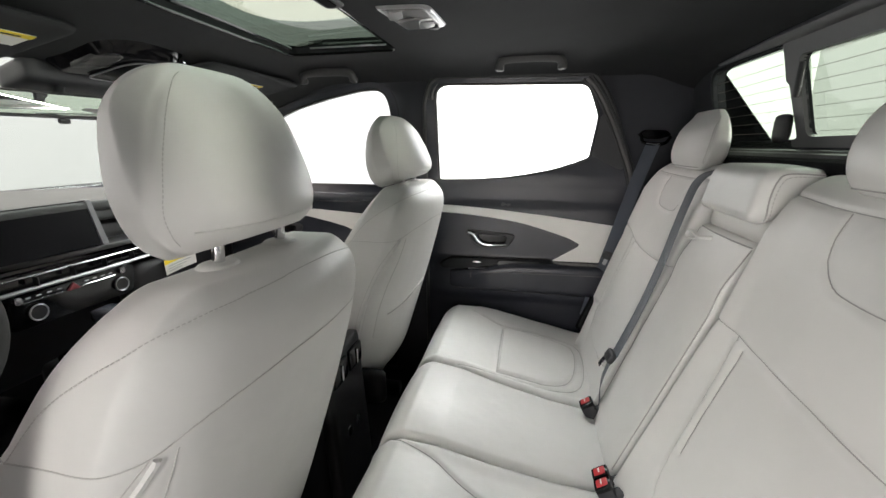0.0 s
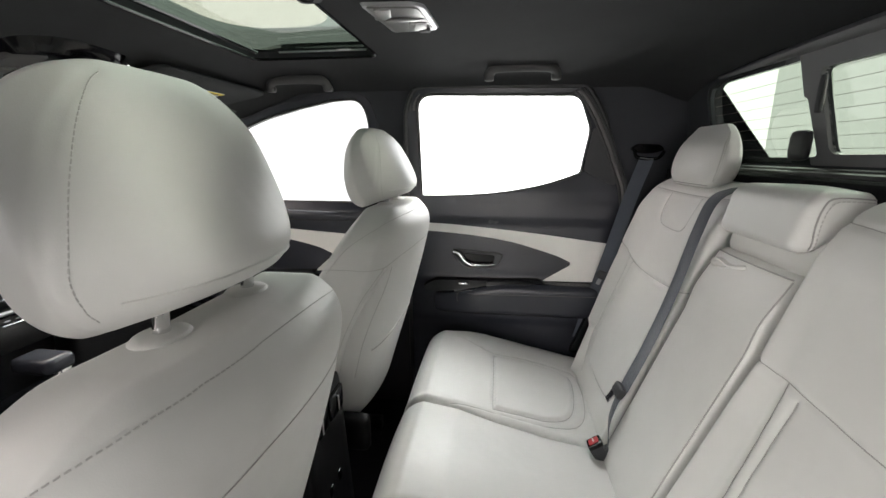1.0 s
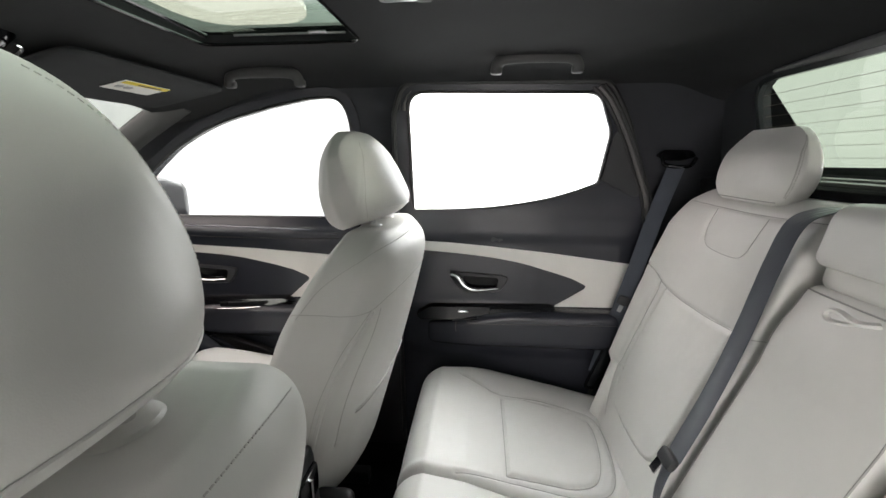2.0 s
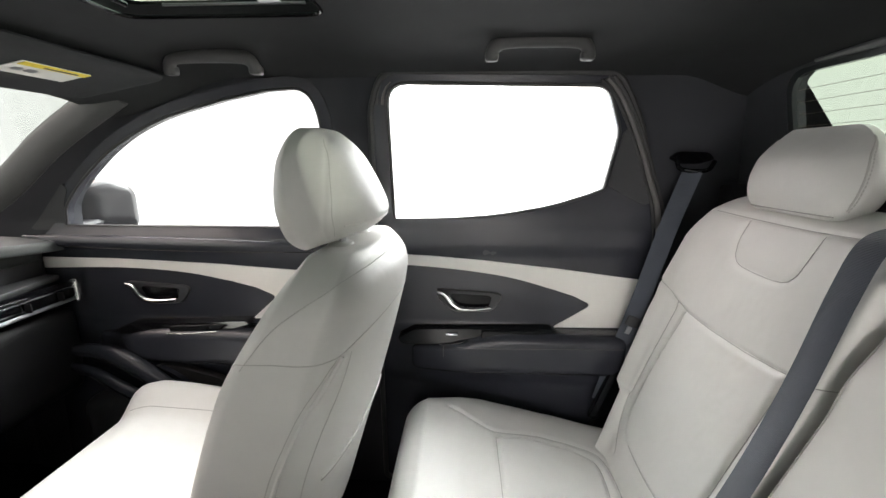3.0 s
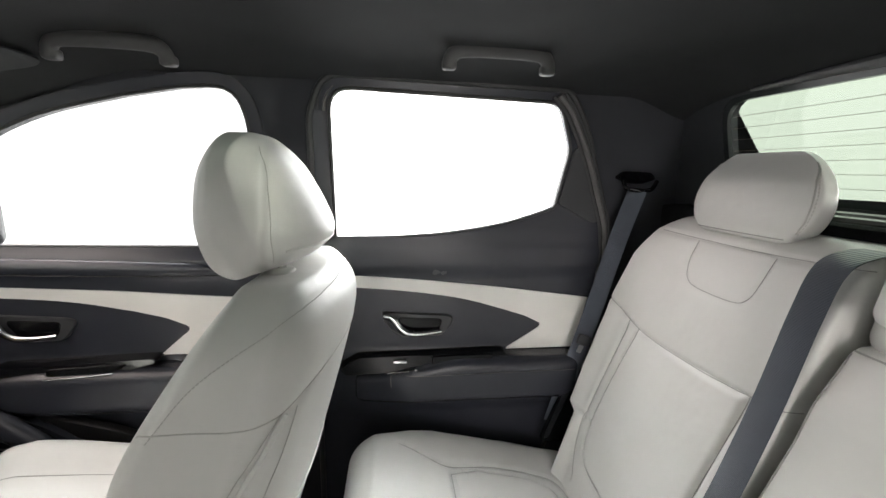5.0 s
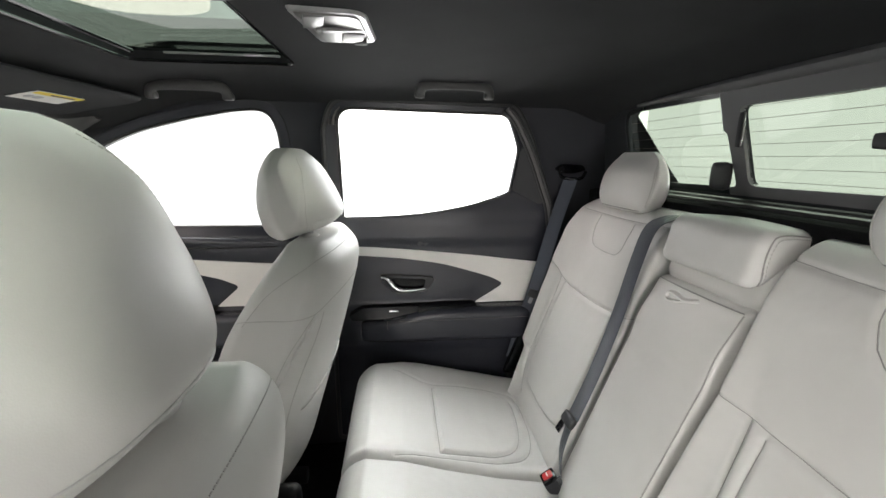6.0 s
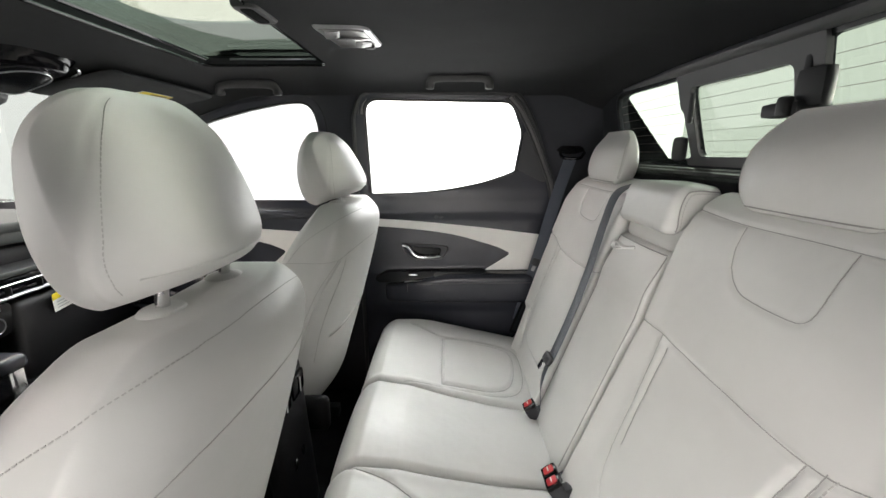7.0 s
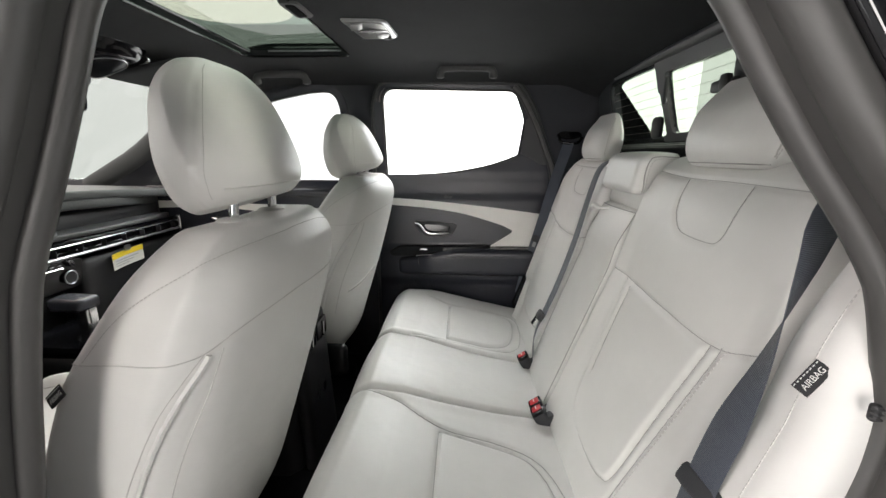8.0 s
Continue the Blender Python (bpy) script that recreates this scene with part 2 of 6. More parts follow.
def sheet(f, us, vs, off, holes=(), outer=None):
    """A sheet f(u, v) with holes, as thick as the vector off, on the grid us x vs, cut along polygons in (u, v)."""
    us, vs = np.array(us, float), np.array(vs, float)
    nu, nv = len(us), len(vs)
    step = 1.2 * max(us[1] - us[0], vs[1] - vs[0])
    U, W = np.meshgrid(us, vs, indexing="ij")
    P = np.stack([U.ravel(), W.ravel()], 1)
    cu, cv = np.meshgrid((us[:-1] + us[1:]) / 2, (vs[:-1] + vs[1:]) / 2, indexing="ij")
    C = np.stack([cu.ravel(), cv.ravel()], 1)
    keep = np.ones(len(C), bool)
    for h in holes:
        keep &= ~inside(C, h)
    if outer is not None:
        keep &= inside(C, outer)
    cells = [(i * nv + j, (i + 1) * nv + j, (i + 1) * nv + j + 1, i * nv + j + 1) for i in range(nu - 1) for j in range(nv - 1)]
    used, lost = np.zeros(len(P), int), np.zeros(len(P), int)
    for c, k in zip(cells, keep):
        for i in c:
            (used if k else lost)[i] += 1
    for poly in list(holes) + ([outer] if outer is not None else []):
        ids = np.where((used > 0) & (lost > 0))[0]
        L = np.array(list(poly) + [poly[0]], float)
        best, where = np.full(len(ids), 9.0), P[ids].copy()
        for a, b in zip(L[:-1], L[1:]):
            ab = b - a
            k = np.clip(((P[ids] - a) @ ab) / max(ab @ ab, 1e-12), 0, 1)
            q = a + k[:, None] * ab
            d = np.linalg.norm(P[ids] - q, axis=1)
            m = d < best
            best[m], where[m] = d[m], q[m]
        m = best < step
        P[ids[m]] = where[m]
    faces = [c for c, k in zip(cells, keep) if k]
    if outer is not None:
        ids = np.unique(np.array(faces))
        P2 = np.full((len(P), 2), np.nan)
        P2[ids] = P[ids]
        remap = {int(o): i for i, o in enumerate(ids)}
        P = P[ids]
        faces = [tuple(remap[i] for i in c) for c in faces]
    else:
        ids = np.unique(np.array(faces))
        remap = {int(o): i for i, o in enumerate(ids)}
        P = P[ids]
        faces = [tuple(remap[i] for i in c) for c in faces]
    A = np.stack(f(P[:, 0], P[:, 1]), 1)
    n = len(A)
    verts = np.concatenate([A, A + np.array(off)])
    count = {}
    for c in faces:
        for a, b in zip(c, c[1:] + c[:1]):
            count[(a, b)] = count.get((a, b), 0) + 1
    rim = [(a, b) for a, b in count if (b, a) not in count]
    allf = list(faces) + [tuple(i + n for i in c[::-1]) for c in faces] + [(b, a, a + n, b + n) for a, b in rim]
    return verts, allf


def tube(pts, r, n=8, closed=False, squash=1.0, up=(0, 0, 1), caps=True):
    """A round or flattened tube along points; r may vary from point to point; squash scales it along up."""
    p = [Vector(q) for q in pts]
    m = len(p)
    verts, faces = [], []
    for i, c in enumerate(p):
        a = p[i - 1] if (i or closed) else p[i]
        b = p[(i + 1) % m] if (i + 1 < m or closed) else p[i]
        t = (b - a).normalized()
        s = t.cross(Vector(up))
        if s.length < 1e-4:
            s = t.cross(Vector((1, 0.1, 0)))
        s.normalize()
        w = s.cross(t)
        rr = r[i] if np.ndim(r) else r
        for k in range(n):
            g = 2 * math.pi * k / n
            verts.append(c + s * (rr * math.cos(g)) + w * (rr * squash * math.sin(g)))
    for i in range(m if closed else m - 1):
        for k in range(n):
            faces.append((i * n + k, i * n + (k + 1) % n, ((i + 1) % m) * n + (k + 1) % n, ((i + 1) % m) * n + k))
    if caps and not closed:
        faces += [tuple(range(n))[::-1], tuple((m - 1) * n + k for k in range(n))]
    return verts, faces


def ribbon(pts, sides, width, thick):
    """A strap along points; sides gives the width direction at each point."""
    verts, faces = [], []
    m = len(pts)
    for i, q in enumerate(pts):
        c = Vector(q)
        t = (Vector(pts[min(i + 1, m - 1)]) - Vector(pts[max(i - 1, 0)])).normalized()
        s = Vector(sides[i] if np.ndim(sides) > 1 else sides)
        s = (s - t * s.dot(t)).normalized()
        w = s.cross(t)
        for a, b in ((-1, -0.4), (-0.96, -1), (0.96, -1), (1, -0.4), (1, 0.4), (0.96, 1), (-0.96, 1), (-1, 0.4)):
            verts.append(c + s * (a * width / 2) + w * (b * thick / 2))
    for i in range(m - 1):
        for k in range(8):
            faces.append((i * 8 + k, i * 8 + (k + 1) % 8, (i + 1) * 8 + (k + 1) % 8, (i + 1) * 8 + k))
    faces += [tuple(range(8))[::-1], tuple((m - 1) * 8 + k for k in range(8))]
    return verts, faces


def slab(poly, f, off, bevel=0.0):
    """A flat-faced plate: the polygon in (u, v), placed by f(u, v), as thick as off, with a bevelled front edge."""
    P = np.array(poly, float)
    c = P.mean(0)
    d = P - c
    k = np.linalg.norm(d, axis=1, keepdims=True)
    inner = c + d * (1 - bevel / np.maximum(k, 1e-6))
    o = np.array(off, float)
    front = np.stack(f(inner[:, 0], inner[:, 1]), 1)
    side = np.stack(f(P[:, 0], P[:, 1]), 1) + o * min(0.9, bevel / max(np.linalg.norm(o), 1e-6))
    back = np.stack(f(P[:, 0], P[:, 1]), 1) + o
    n = len(P)
    verts = np.concatenate([front, side, back])
    faces = [tuple(range(n)), tuple(range(2 * n, 3 * n))[::-1]]
    for i in range(n):
        j = (i + 1) % n
        faces += [(i, j, n + j, n + i), (n + i, n + j, 2 * n + j, 2 * n + i)]
    return verts, faces


def box_part(name, size, at, mat, parent=None, label="", r=0.004, rot=(0, 0, 0), n=4):
    m = np.array(Euler([radians(a) for a in rot]).to_matrix())
    v, f = soft_box(np.array(size) / 2, r, (n, n, n), lambda q: q @ m.T + np.array(at))
    return mesh_object(name, v, f, mat, parent, label)


from mathutils.bvhtree import BVHTree


def project(verts, faces, pts, way):
    """Moves points along way until they meet the mesh."""
    tree = BVHTree.FromPolygons([tuple(v) for v in verts], [tuple(f) for f in faces])
    w = Vector(way).normalized()
    out = []
    for q in pts:
        hit = tree.ray_cast(Vector(q) - w * 0.6, w)
        if hit[0] is not None:
            out.append(tuple(hit[0]))
    return out


def sewn(verts, faces, line, parent, r=0.0008, mat=None, stitch=0.0, lift=(0, 0, 0)):
    """A seam, or stitches of that pitch, along a line in space drawn onto the nearest skin of the mesh."""
    tree = BVHTree.FromPolygons([tuple(v) for v in verts], [tuple(f) for f in faces])
    near = [tree.find_nearest(Vector(q) + Vector(lift)) for q in line]
    pts = [p[0] + p[1] * (r * 0.4 if p[1].dot(Vector(q) - p[0]) >= 0 else r * 0.4) for p, q in zip(near, line)]
    if not stitch:
        return mesh_object("seam", *tube(pts, r, 6), mat or SEAM, parent)
    V, F, run = [], [], 0.0
    for a, b in zip(pts[:-1], pts[1:]):
        L = (b - a).length
        while run < L:
            c = a.lerp(b, run / L)
            t = (b - a).normalized() * stitch * 0.33
            v, f = tube([c - t, c + t], r, 5)
            F += [tuple(i + len(V) for i in g) for g in f]
            V += v
            run += stitch
        run -= L
    return mesh_object("stitching", V, F, mat or STITCH, parent)


def seam_on(verts, faces, line, way, parent, r=0.0008, mat=None, sink=0.0, name="seam"):
    pts = project(verts, faces, line, way)
    if len(pts) < 3:
        return None
    w = Vector(way).normalized()
    pts = [tuple(Vector(p) + w * (sink - 0.5 * r)) for p in pts]
    v, f = tube(pts, r, 6)
    return mesh_object(name, v, f, mat or SEAM, parent)


def stitches_on(verts, faces, line, way, parent, pitch=0.007, r=0.0008, mat=None):
    """Short raised stitches along a line on the mesh, as one piece of sewing."""
    w = Vector(way).normalized()
    pts = [Vector(p) - w * (0.5 * r) for p in project(verts, faces, line, way)]
    if len(pts) < 3:
        return None
    V, F, run = [], [], 0.0
    for a, b in zip(pts[:-1], pts[1:]):
        L = (b - a).length
        while run < L:
            c = a.lerp(b, run / L)
            t = (b - a).normalized() * pitch * 0.33
            v, f = tube([c - t, c + t], r, 5)
            F += [tuple(i + len(V) for i in g) for g in f]
            V += v
            run += pitch
        run -= L
    if not V:
        return None
    return mesh_object("stitching", V, F, mat or STITCH, parent)


# ---- the car's shell ----
def side_y(z):
    """How far out the body side stands at a height."""
    z = np.asarray(z, float)
    return 0.715 - 0.24 * np.clip(z - 0.80, 0, None) - 0.03 * np.clip(0.3 - z, 0, None)


def roof_z(x, y):
    x, y = np.asarray(x, float), np.asarray(y, float)
    yy = np.where(y < 0, np.abs(y) - 0.06, y)
    return (1.218 - np.where(y < 0, 0.052, 0.032) * np.abs(yy / 0.62) ** 6 - 0.045 * smooth01(0.36, 0.56, x) - 0.083 * smooth01(-0.72, -1.10, x))


ground = mesh_object("ground", *soft_box((400, 400, 0.05), 0.01, (2, 2, 1), lambda q: q + np.array((0, 0, -0.62))), BOOTHFLOOR)
tagged(ground, "plain dark grey photo booth floor under the car", "floor", kind="structure")

floor = mesh_object("floor", *sheet(lambda x, y: (x, y, -0.08 + 0.10 * smooth01(0.17, 0.10, np.abs(y + 0.05)) + 0.0 * x),
                                    np.arange(-1.95, 0.72, 0.03), np.arange(-0.80, 0.801, 0.02), (0, 0, -0.04)), CARPET)
tagged(floor, "black carpeted cabin floor with a low centre tunnel", "floor", kind="structure")

SUNROOF = rounded([(-0.74, -0.40), (-0.39, -0.40), (-0.39, 0.30), (-0.74, 0.30)], 0.035)
ceiling = mesh_object("ceiling", *sheet(lambda x, y: (x, y, roof_z(x, y)), np.arange(-1.12, 0.561, 0.02), np.arange(-0.76, 0.661, 0.02), (0, 0, 0.02), holes=[SUNROOF]), FABRIC)
tagged(ceiling, "dark charcoal fabric headliner with a sunroof opening", "ceiling", kind="structure")
roof = mesh_object("roof", *sheet(lambda x, y: (x, y, roof_z(x, y) + 0.075), np.arange(-1.12, 0.661, 0.04), np.arange(-0.80, 0.721, 0.04), (0, 0, 0.01),
                                  holes=[rounded([(-1.04, -0.56), (-0.34, -0.56), (-0.34, 0.46), (-1.04, 0.46)], 0.04)]), PAINT)
tagged(roof, "black painted metal roof skin above the headliner", "roof", kind="structure")

REAR_WINDOW = spline([(-0.350, 0.813), (-0.20, 0.817), (-0.06, 0.829), (0.08, 0.855), (0.17, 0.883)], 4) + fillet([(0.205, 0.897), (0.222, 0.905), (0.238, 1.05), (0.193, 1.155), (-0.350, 1.164), (-0.351, 0.83)], [0, 0.008, 0.02, 0.03, 0.05, 0])
FRONT_WINDOW = fillet([(-0.575, 0.787), (-0.545, 0.95), (-0.530, 1.08), (-0.555, 1.156), (-0.66, 1.148)], [0, 0.05, 0.05, 0.05, 0]) + spline([(-0.78, 1.126), (-0.95, 1.082), (-1.10, 1.015), (-1.22, 0.935), (-1.315, 0.85), (-1.345, 0.785)], 5)
SIDE = [(-1.62, -0.12), (0.62, -0.12), (0.62, 1.196), (-1.02, 1.196), (-1.08, 1.14), (-1.26, 1.03), (-1.45, 0.90), (-1.62, 0.79)]
BACK = lambda z: 0.570 - 0.21 * (z - 0.964)


def grow(poly, d):
    """The polygon moved outward by d, side by side."""
    P = [np.array(p, float) for i, p in enumerate(poly) if np.linalg.norm(np.array(p) - np.array(poly[i - 1])) > 1e-5]
    area = sum(a[0] * b[1] - a[1] * b[0] for a, b in zip(P, P[1:] + P[:1]))
    out = []
    for i, p in enumerate(P):
        a, b = p - P[i - 1], P[(i + 1) % len(P)] - p
        t = a / np.linalg.norm(a) + b / np.linalg.norm(b)
        t = t / max(np.linalg.norm(t), 1e-6)
        n = np.array((t[1], -t[0])) * (1 if area > 0 else -1)
        out.append(tuple(p + n * d))
    return out


wall_right = mesh_object("wall_right", *sheet(lambda x, z: (x, side_y(z) + 0.012, z), np.arange(-1.63, 0.63, 0.015), np.arange(-0.13, 1.205, 0.015), (0, 0.05, 0), outer=SIDE,
                                              holes=[grow(REAR_WINDOW, 0.02), grow(FRONT_WINDOW, 0.018)]), PILLAR)
tagged(wall_right, "dark grey trimmed pillars and body side of the car", "car side", kind="structure")

DOORWAY = rounded([(-0.50, -0.02), (-0.50, 0.45), (-0.452, 0.71), (-0.400, 0.90), (-0.372, 1.06), (-0.31, 1.15), (0.099, 1.15), (0.198, 1.07), (0.274, 0.92), (0.340, 0.82), (0.377, 0.69), (0.368, 0.60), (0.345, 0.50), (0.31, 0.30), (0.30, -0.02)],
                  [0.05, 0.08, 0.08, 0.08, 0.04, 0.06, 0.06, 0.05, 0.07, 0.06, 0.03, 0.03, 0.05, 0.08, 0.05])
LEFT_FRONT = [(x, z) for x, z in FRONT_WINDOW]
wall_left = mesh_object("wall_left", *sheet(lambda x, z: (x, -side_y(z) - 0.065, z), np.arange(-1.63, 0.63, 0.015), np.arange(-0.13, 1.205, 0.015), (0, -0.035, 0), outer=SIDE,
                                            holes=[DOORWAY, LEFT_FRONT]), JAMB)
tagged(wall_left, "dark grey trimmed pillars round an open rear doorway", "car side", kind="structure")
body_left = mesh_object("body_side", *sheet(lambda x, z: (x, -side_y(z) - 0.13 - 0.03 * smooth01(0.9, 0.5, z), z), np.arange(-1.63, 0.95, 0.02), np.arange(-0.40, 1.23, 0.02), (0, -0.02, 0), outer=[(-1.62, -0.39), (0.94, -0.39), (0.94, 1.22), (-1.02, 1.22), (-1.26, 1.03), (-1.45, 0.90), (-1.62, 0.79)],
                                            holes=[grow(DOORWAY, 0.045), LEFT_FRONT]), PAINT)
tagged(body_left, "glossy black painted body side outside the doorway", "body panel", kind="structure")


def place_left(x, z, d):
    return (x, float(-side_y(z)) - 0.065 - d, z)


def seal(name, poly, d, r, mat, label, squash=1.0):
    v, f = tube([place_left(x, z, d) for x, z in poly], r, 10, closed=True, squash=squash, up=(0, 1, 0))
    return tagged(mesh_object(name, v, f, mat), label, "door seal", kind="structure")


seal("trim", grow(DOORWAY, -0.002), 0.004, 0.013, JAMB, "soft rubber weather strip round the rear doorway")
seal("trim", grow(DOORWAY, 0.018), 0.042, 0.020, JAMB, "outer rubber seal and painted jamb of the doorway")
seal("trim", grow(DOORWAY, 0.040), 0.062, 0.010, PAINT, "glossy black painted lip outside the doorway")

door_stop = thing("door_stop", "small black rubber door stop on the rear pillar", "door stop")
mesh_object("pad", *soft_box((0.004, 0.004, 0.0085), 0.003, (8, 6, 10), lambda q: q + np.array((0.346, -0.800, 0.688))), RUBBER, door_stop)
for k in range(3):
    mesh_object("rib", *tube([(0.341, -0.801, 0.683 + 0.005 * k), (0.344, -0.8045, 0.683 + 0.005 * k), (0.349, -0.8045, 0.683 + 0.005 * k)], 0.0012, 6), RUBBER, door_stop, "raised rubber rib")

# rear bulkhead with its window
wall_rear = mesh_object("wall_rear", *sheet(lambda y, z: (BACK(z), y, z), np.arange(-0.78, 0.781, 0.02), np.arange(-0.12, 1.21, 0.015), (0.04, 0, 0),
                                            holes=[rounded([(-0.60, 0.945), (0.52, 0.945), (0.528, 1.165), (-0.62, 1.165)], [0.03, 0.03, 0.055, 0.03])]), PILLAR)
tagged(wall_rear, "dark trimmed rear wall of the cab", "rear wall", kind="structure")
wall_front = mesh_object("wall_front", *sheet(lambda y, z: (-1.93 + 0 * y, y, z), np.arange(-0.80, 0.801, 0.1), np.arange(-0.12, 0.80, 0.1), (-0.04, 0, 0)), PLASTIC)
tagged(wall_front, "black firewall ahead of the footwells", "front wall", kind="structure")
for sgn in (1, -1):
    v, f = sheet(lambda x, z: (x, sgn * (0.73 + 0 * x), z), np.arange(-1.95, -1.55, 0.05), np.arange(-0.12, 0.80, 0.05), (0, sgn * 0.04, 0))
    tagged(mesh_object("wall_footwell", v, f, PLASTIC), "black plastic footwell side ahead of the front door", "wall", kind="structure")
    v, f = tube(spline([(-1.03, sgn * 0.600, 1.150), (-1.25, sgn * 0.622, 1.03), (-1.45, sgn * 0.640, 0.89), (-1.72, sgn * 0.665, 0.75)], 6), [0.042] * 19, 12, squash=0.6, up=(0, 1, 0))
    tagged(mesh_object("pillar_front", v, f, TRIM), "slanted dark fabric windscreen pillar", "pillar", kind="structure")

windscreen = mesh_object("windscreen", *sheet(lambda u, y: (-1.09 - 0.72 * u - 0.03 * (1 - (y / 0.65) ** 2), y * (1 + 0.12 * u), 1.140 - 0.36 * u), np.arange(0, 1.01, 0.1), np.arange(-0.66, 0.661, 0.06), (-0.005, 0, 0.005)), WINDSCREEN)
tagged(windscreen, "slanted tinted windscreen glass", "windscreen", kind="structure")


# ---- doors of the far side ----
def outline_tube(name, poly, f, r, mat, parent, label="", squash=1.0):
    v, fc = tube([f(u, w) for u, w in poly], r, 8, closed=True, squash=squash, up=(0, 1, 0))
    return mesh_object(name, v, fc, mat, parent, label)


def door_lever(parent, x, z, y, s=1.0):
    """The recessed pull: a black plate for the cup's shade, with a bright lever across it."""
    rim = rounded([(x - 0.105 * s, z + 0.040), (x + 0.085 * s, z + 0.028), (x + 0.100 * s, z + 0.018), (x + 0.070 * s, z - 0.030), (x - 0.045 * s, z - 0.034), (x - 0.085 * s, z - 0.002)], 0.02)
    b = mesh_object("handle_bezel", *slab(rim, lambda u, w: (u, 0 * u + y - 0.004, w), (0, 0.012, 0), 0.004), PLASTIC, parent, "dark recessed handle surround")
    cup = rounded([(x - 0.060 * s, z + 0.026), (x + 0.070 * s, z + 0.020), (x + 0.055 * s, z - 0.022), (x - 0.030 * s, z - 0.024)], 0.018)
    mesh_object("handle_cup", *slab(cup, lambda u, w: (u, 0 * u + y - 0.0065, w), (0, 0.01, 0), 0.003), GLOSS, b, "shadowed recess behind the lever")
    pts = spline([(x - 0.095 * s, y - 0.013, z + 0.031), (x - 0.070 * s, y - 0.016, z + 0.024), (x - 0.048 * s, y - 0.020, z - 0.004), (x - 0.022 * s, y - 0.022, z - 0.016), (x + 0.02 * s, y - 0.022, z - 0.016), (x + 0.062 * s, y - 0.018, z - 0.012)], 5)
    r = [0.0085 * (0.55 + 0.45 * math.sin(math.pi * min(1, 0.15 + i / len(pts)))) for i in range(len(pts))]
    mesh_object("handle", *tube(pts, r, 10, squash=0.6, up=(0, 1, 0)), CHROME, b, "bright satin chrome lever")


rear_door = thing("rear_door", "closed rear door with dark soft trim, pale inlay and armrest", "car door", "doors of the far side", at=(0, 0, 0))
DOOR = rounded([(-0.400, -0.05), (-0.398, 1.10), (-0.365, 1.194), (0.215, 1.186), (0.275, 1.10), (0.388, 0.83), (0.372, 0.50), (0.20, 0.02)], [0.02, 0.02, 0.05, 0.03, 0.05, 0.06, 0.06, 0.02])


def door_face(x, z):
    y = side_y(z) - 0.004
    y = y - 0.012 * smooth01(0.50, 0.47, z) * smooth01(-0.40, -0.30, x) + 0.010 * smooth01(0.34, 0.30, z)
    y = y - 0.010 * smooth01(0.70, 0.74, z) * smooth01(0.84, 0.78, z)
    return x, y, z


panel = mesh_object("door_panel", *sheet(door_face, np.arange(-0.41, 0.40, 0.01), np.arange(-0.06, 1.20, 0.01), (0, 0.02, 0), holes=[REAR_WINDOW], outer=DOOR), SOFT, rear_door)
INL = [(-0.394, 0.712), (-0.25, 0.706), (-0.10, 0.694), (0.10, 0.674), (0.352, 0.643), (0.335, 0.57), (0.318, 0.494), (0.115, 0.492)] + fillet([(0.17, 0.527), (0.224, 0.563), (0.17, 0.590)], [0, 0.018, 0]) + spline([(0.12, 0.606), (0.0, 0.640), (-0.12, 0.660), (-0.25, 0.673), (-0.394, 0.682)], 4)
mesh_object("inlay", *sheet(lambda x, z: (x, door_face(x, z)[1] - 0.004, z), np.arange(-0.41, 0.37, 0.006), np.arange(0.48, 0.73, 0.006), (0, 0.004, 0), outer=INL), INLAY, rear_door, "pale satin inlay band with a leaf shaped cut")


def arm(q):
    x, y, z = q[:, 0], q[:, 1], q[:, 2]
    k = smooth01(-0.32, -0.02, x)
    return np.stack([x + 0.01, 0.700 + y * (0.35 + 0.65 * smooth01(-0.36, -0.12, x)) - 0.0 * k, 0.418 + z * (0.6 + 0.4 * k) + 0.008 * k - 0.02 * (1 - k)], 1)


arm_v, arm_f = soft_box((0.315, 0.062, 0.064), 0.028, (60, 14, 16), arm)
armrest = mesh_object("armrest", arm_v, arm_f, SOFT, rear_door, "padded dark grey armrest")
seam_on(arm_v, arm_f, [(-0.19 + 0.02 * math.cos(a), 0, 0.43 + 0.035 * math.sin(a)) for a in np.linspace(1.5, 3.6, 14)] , (0, 1, 0), armrest, mat=INK)
seam_on(arm_v, arm_f, [(x, 0, 0.452 + 0.006 * math.sin(3 * x)) for x in np.linspace(-0.17, 0.30, 40)], (0, 1, 0), armrest, mat=INK)
strip = [(-0.345, 0.468), (-0.30, 0.492), (0.10, 0.500), (0.115, 0.494), (0.06, 0.474), (-0.15, 0.468), (-0.21, 0.455), (-0.33, 0.452)]
sw = mesh_object("switch_panel", *slab(rounded(strip, 0.008), lambda u, w: (u, 0 * u + 0.668 - 0.4 * (0.49 - w), w), (0, 0.05, 0), 0.003), SCREEN, rear_door, "glossy black window switch panel")
box_part("window_switch", (0.035, 0.014, 0.008), (-0.185, 0.656, 0.486), CHROME, sw, "window switch with a bright edge", 0.003)
mesh_object("pull_cup", *slab(rounded([(-0.10, 0.494), (0.055, 0.498), (0.075, 0.494), (0.05, 0.478), (-0.10, 0.474)], 0.006), lambda u, w: (u, 0 * u + 0.657 - 0.3 * (0.49 - w), w), (0, 0.012, 0), 0.002), SCREEN, sw, "dark pull pocket")
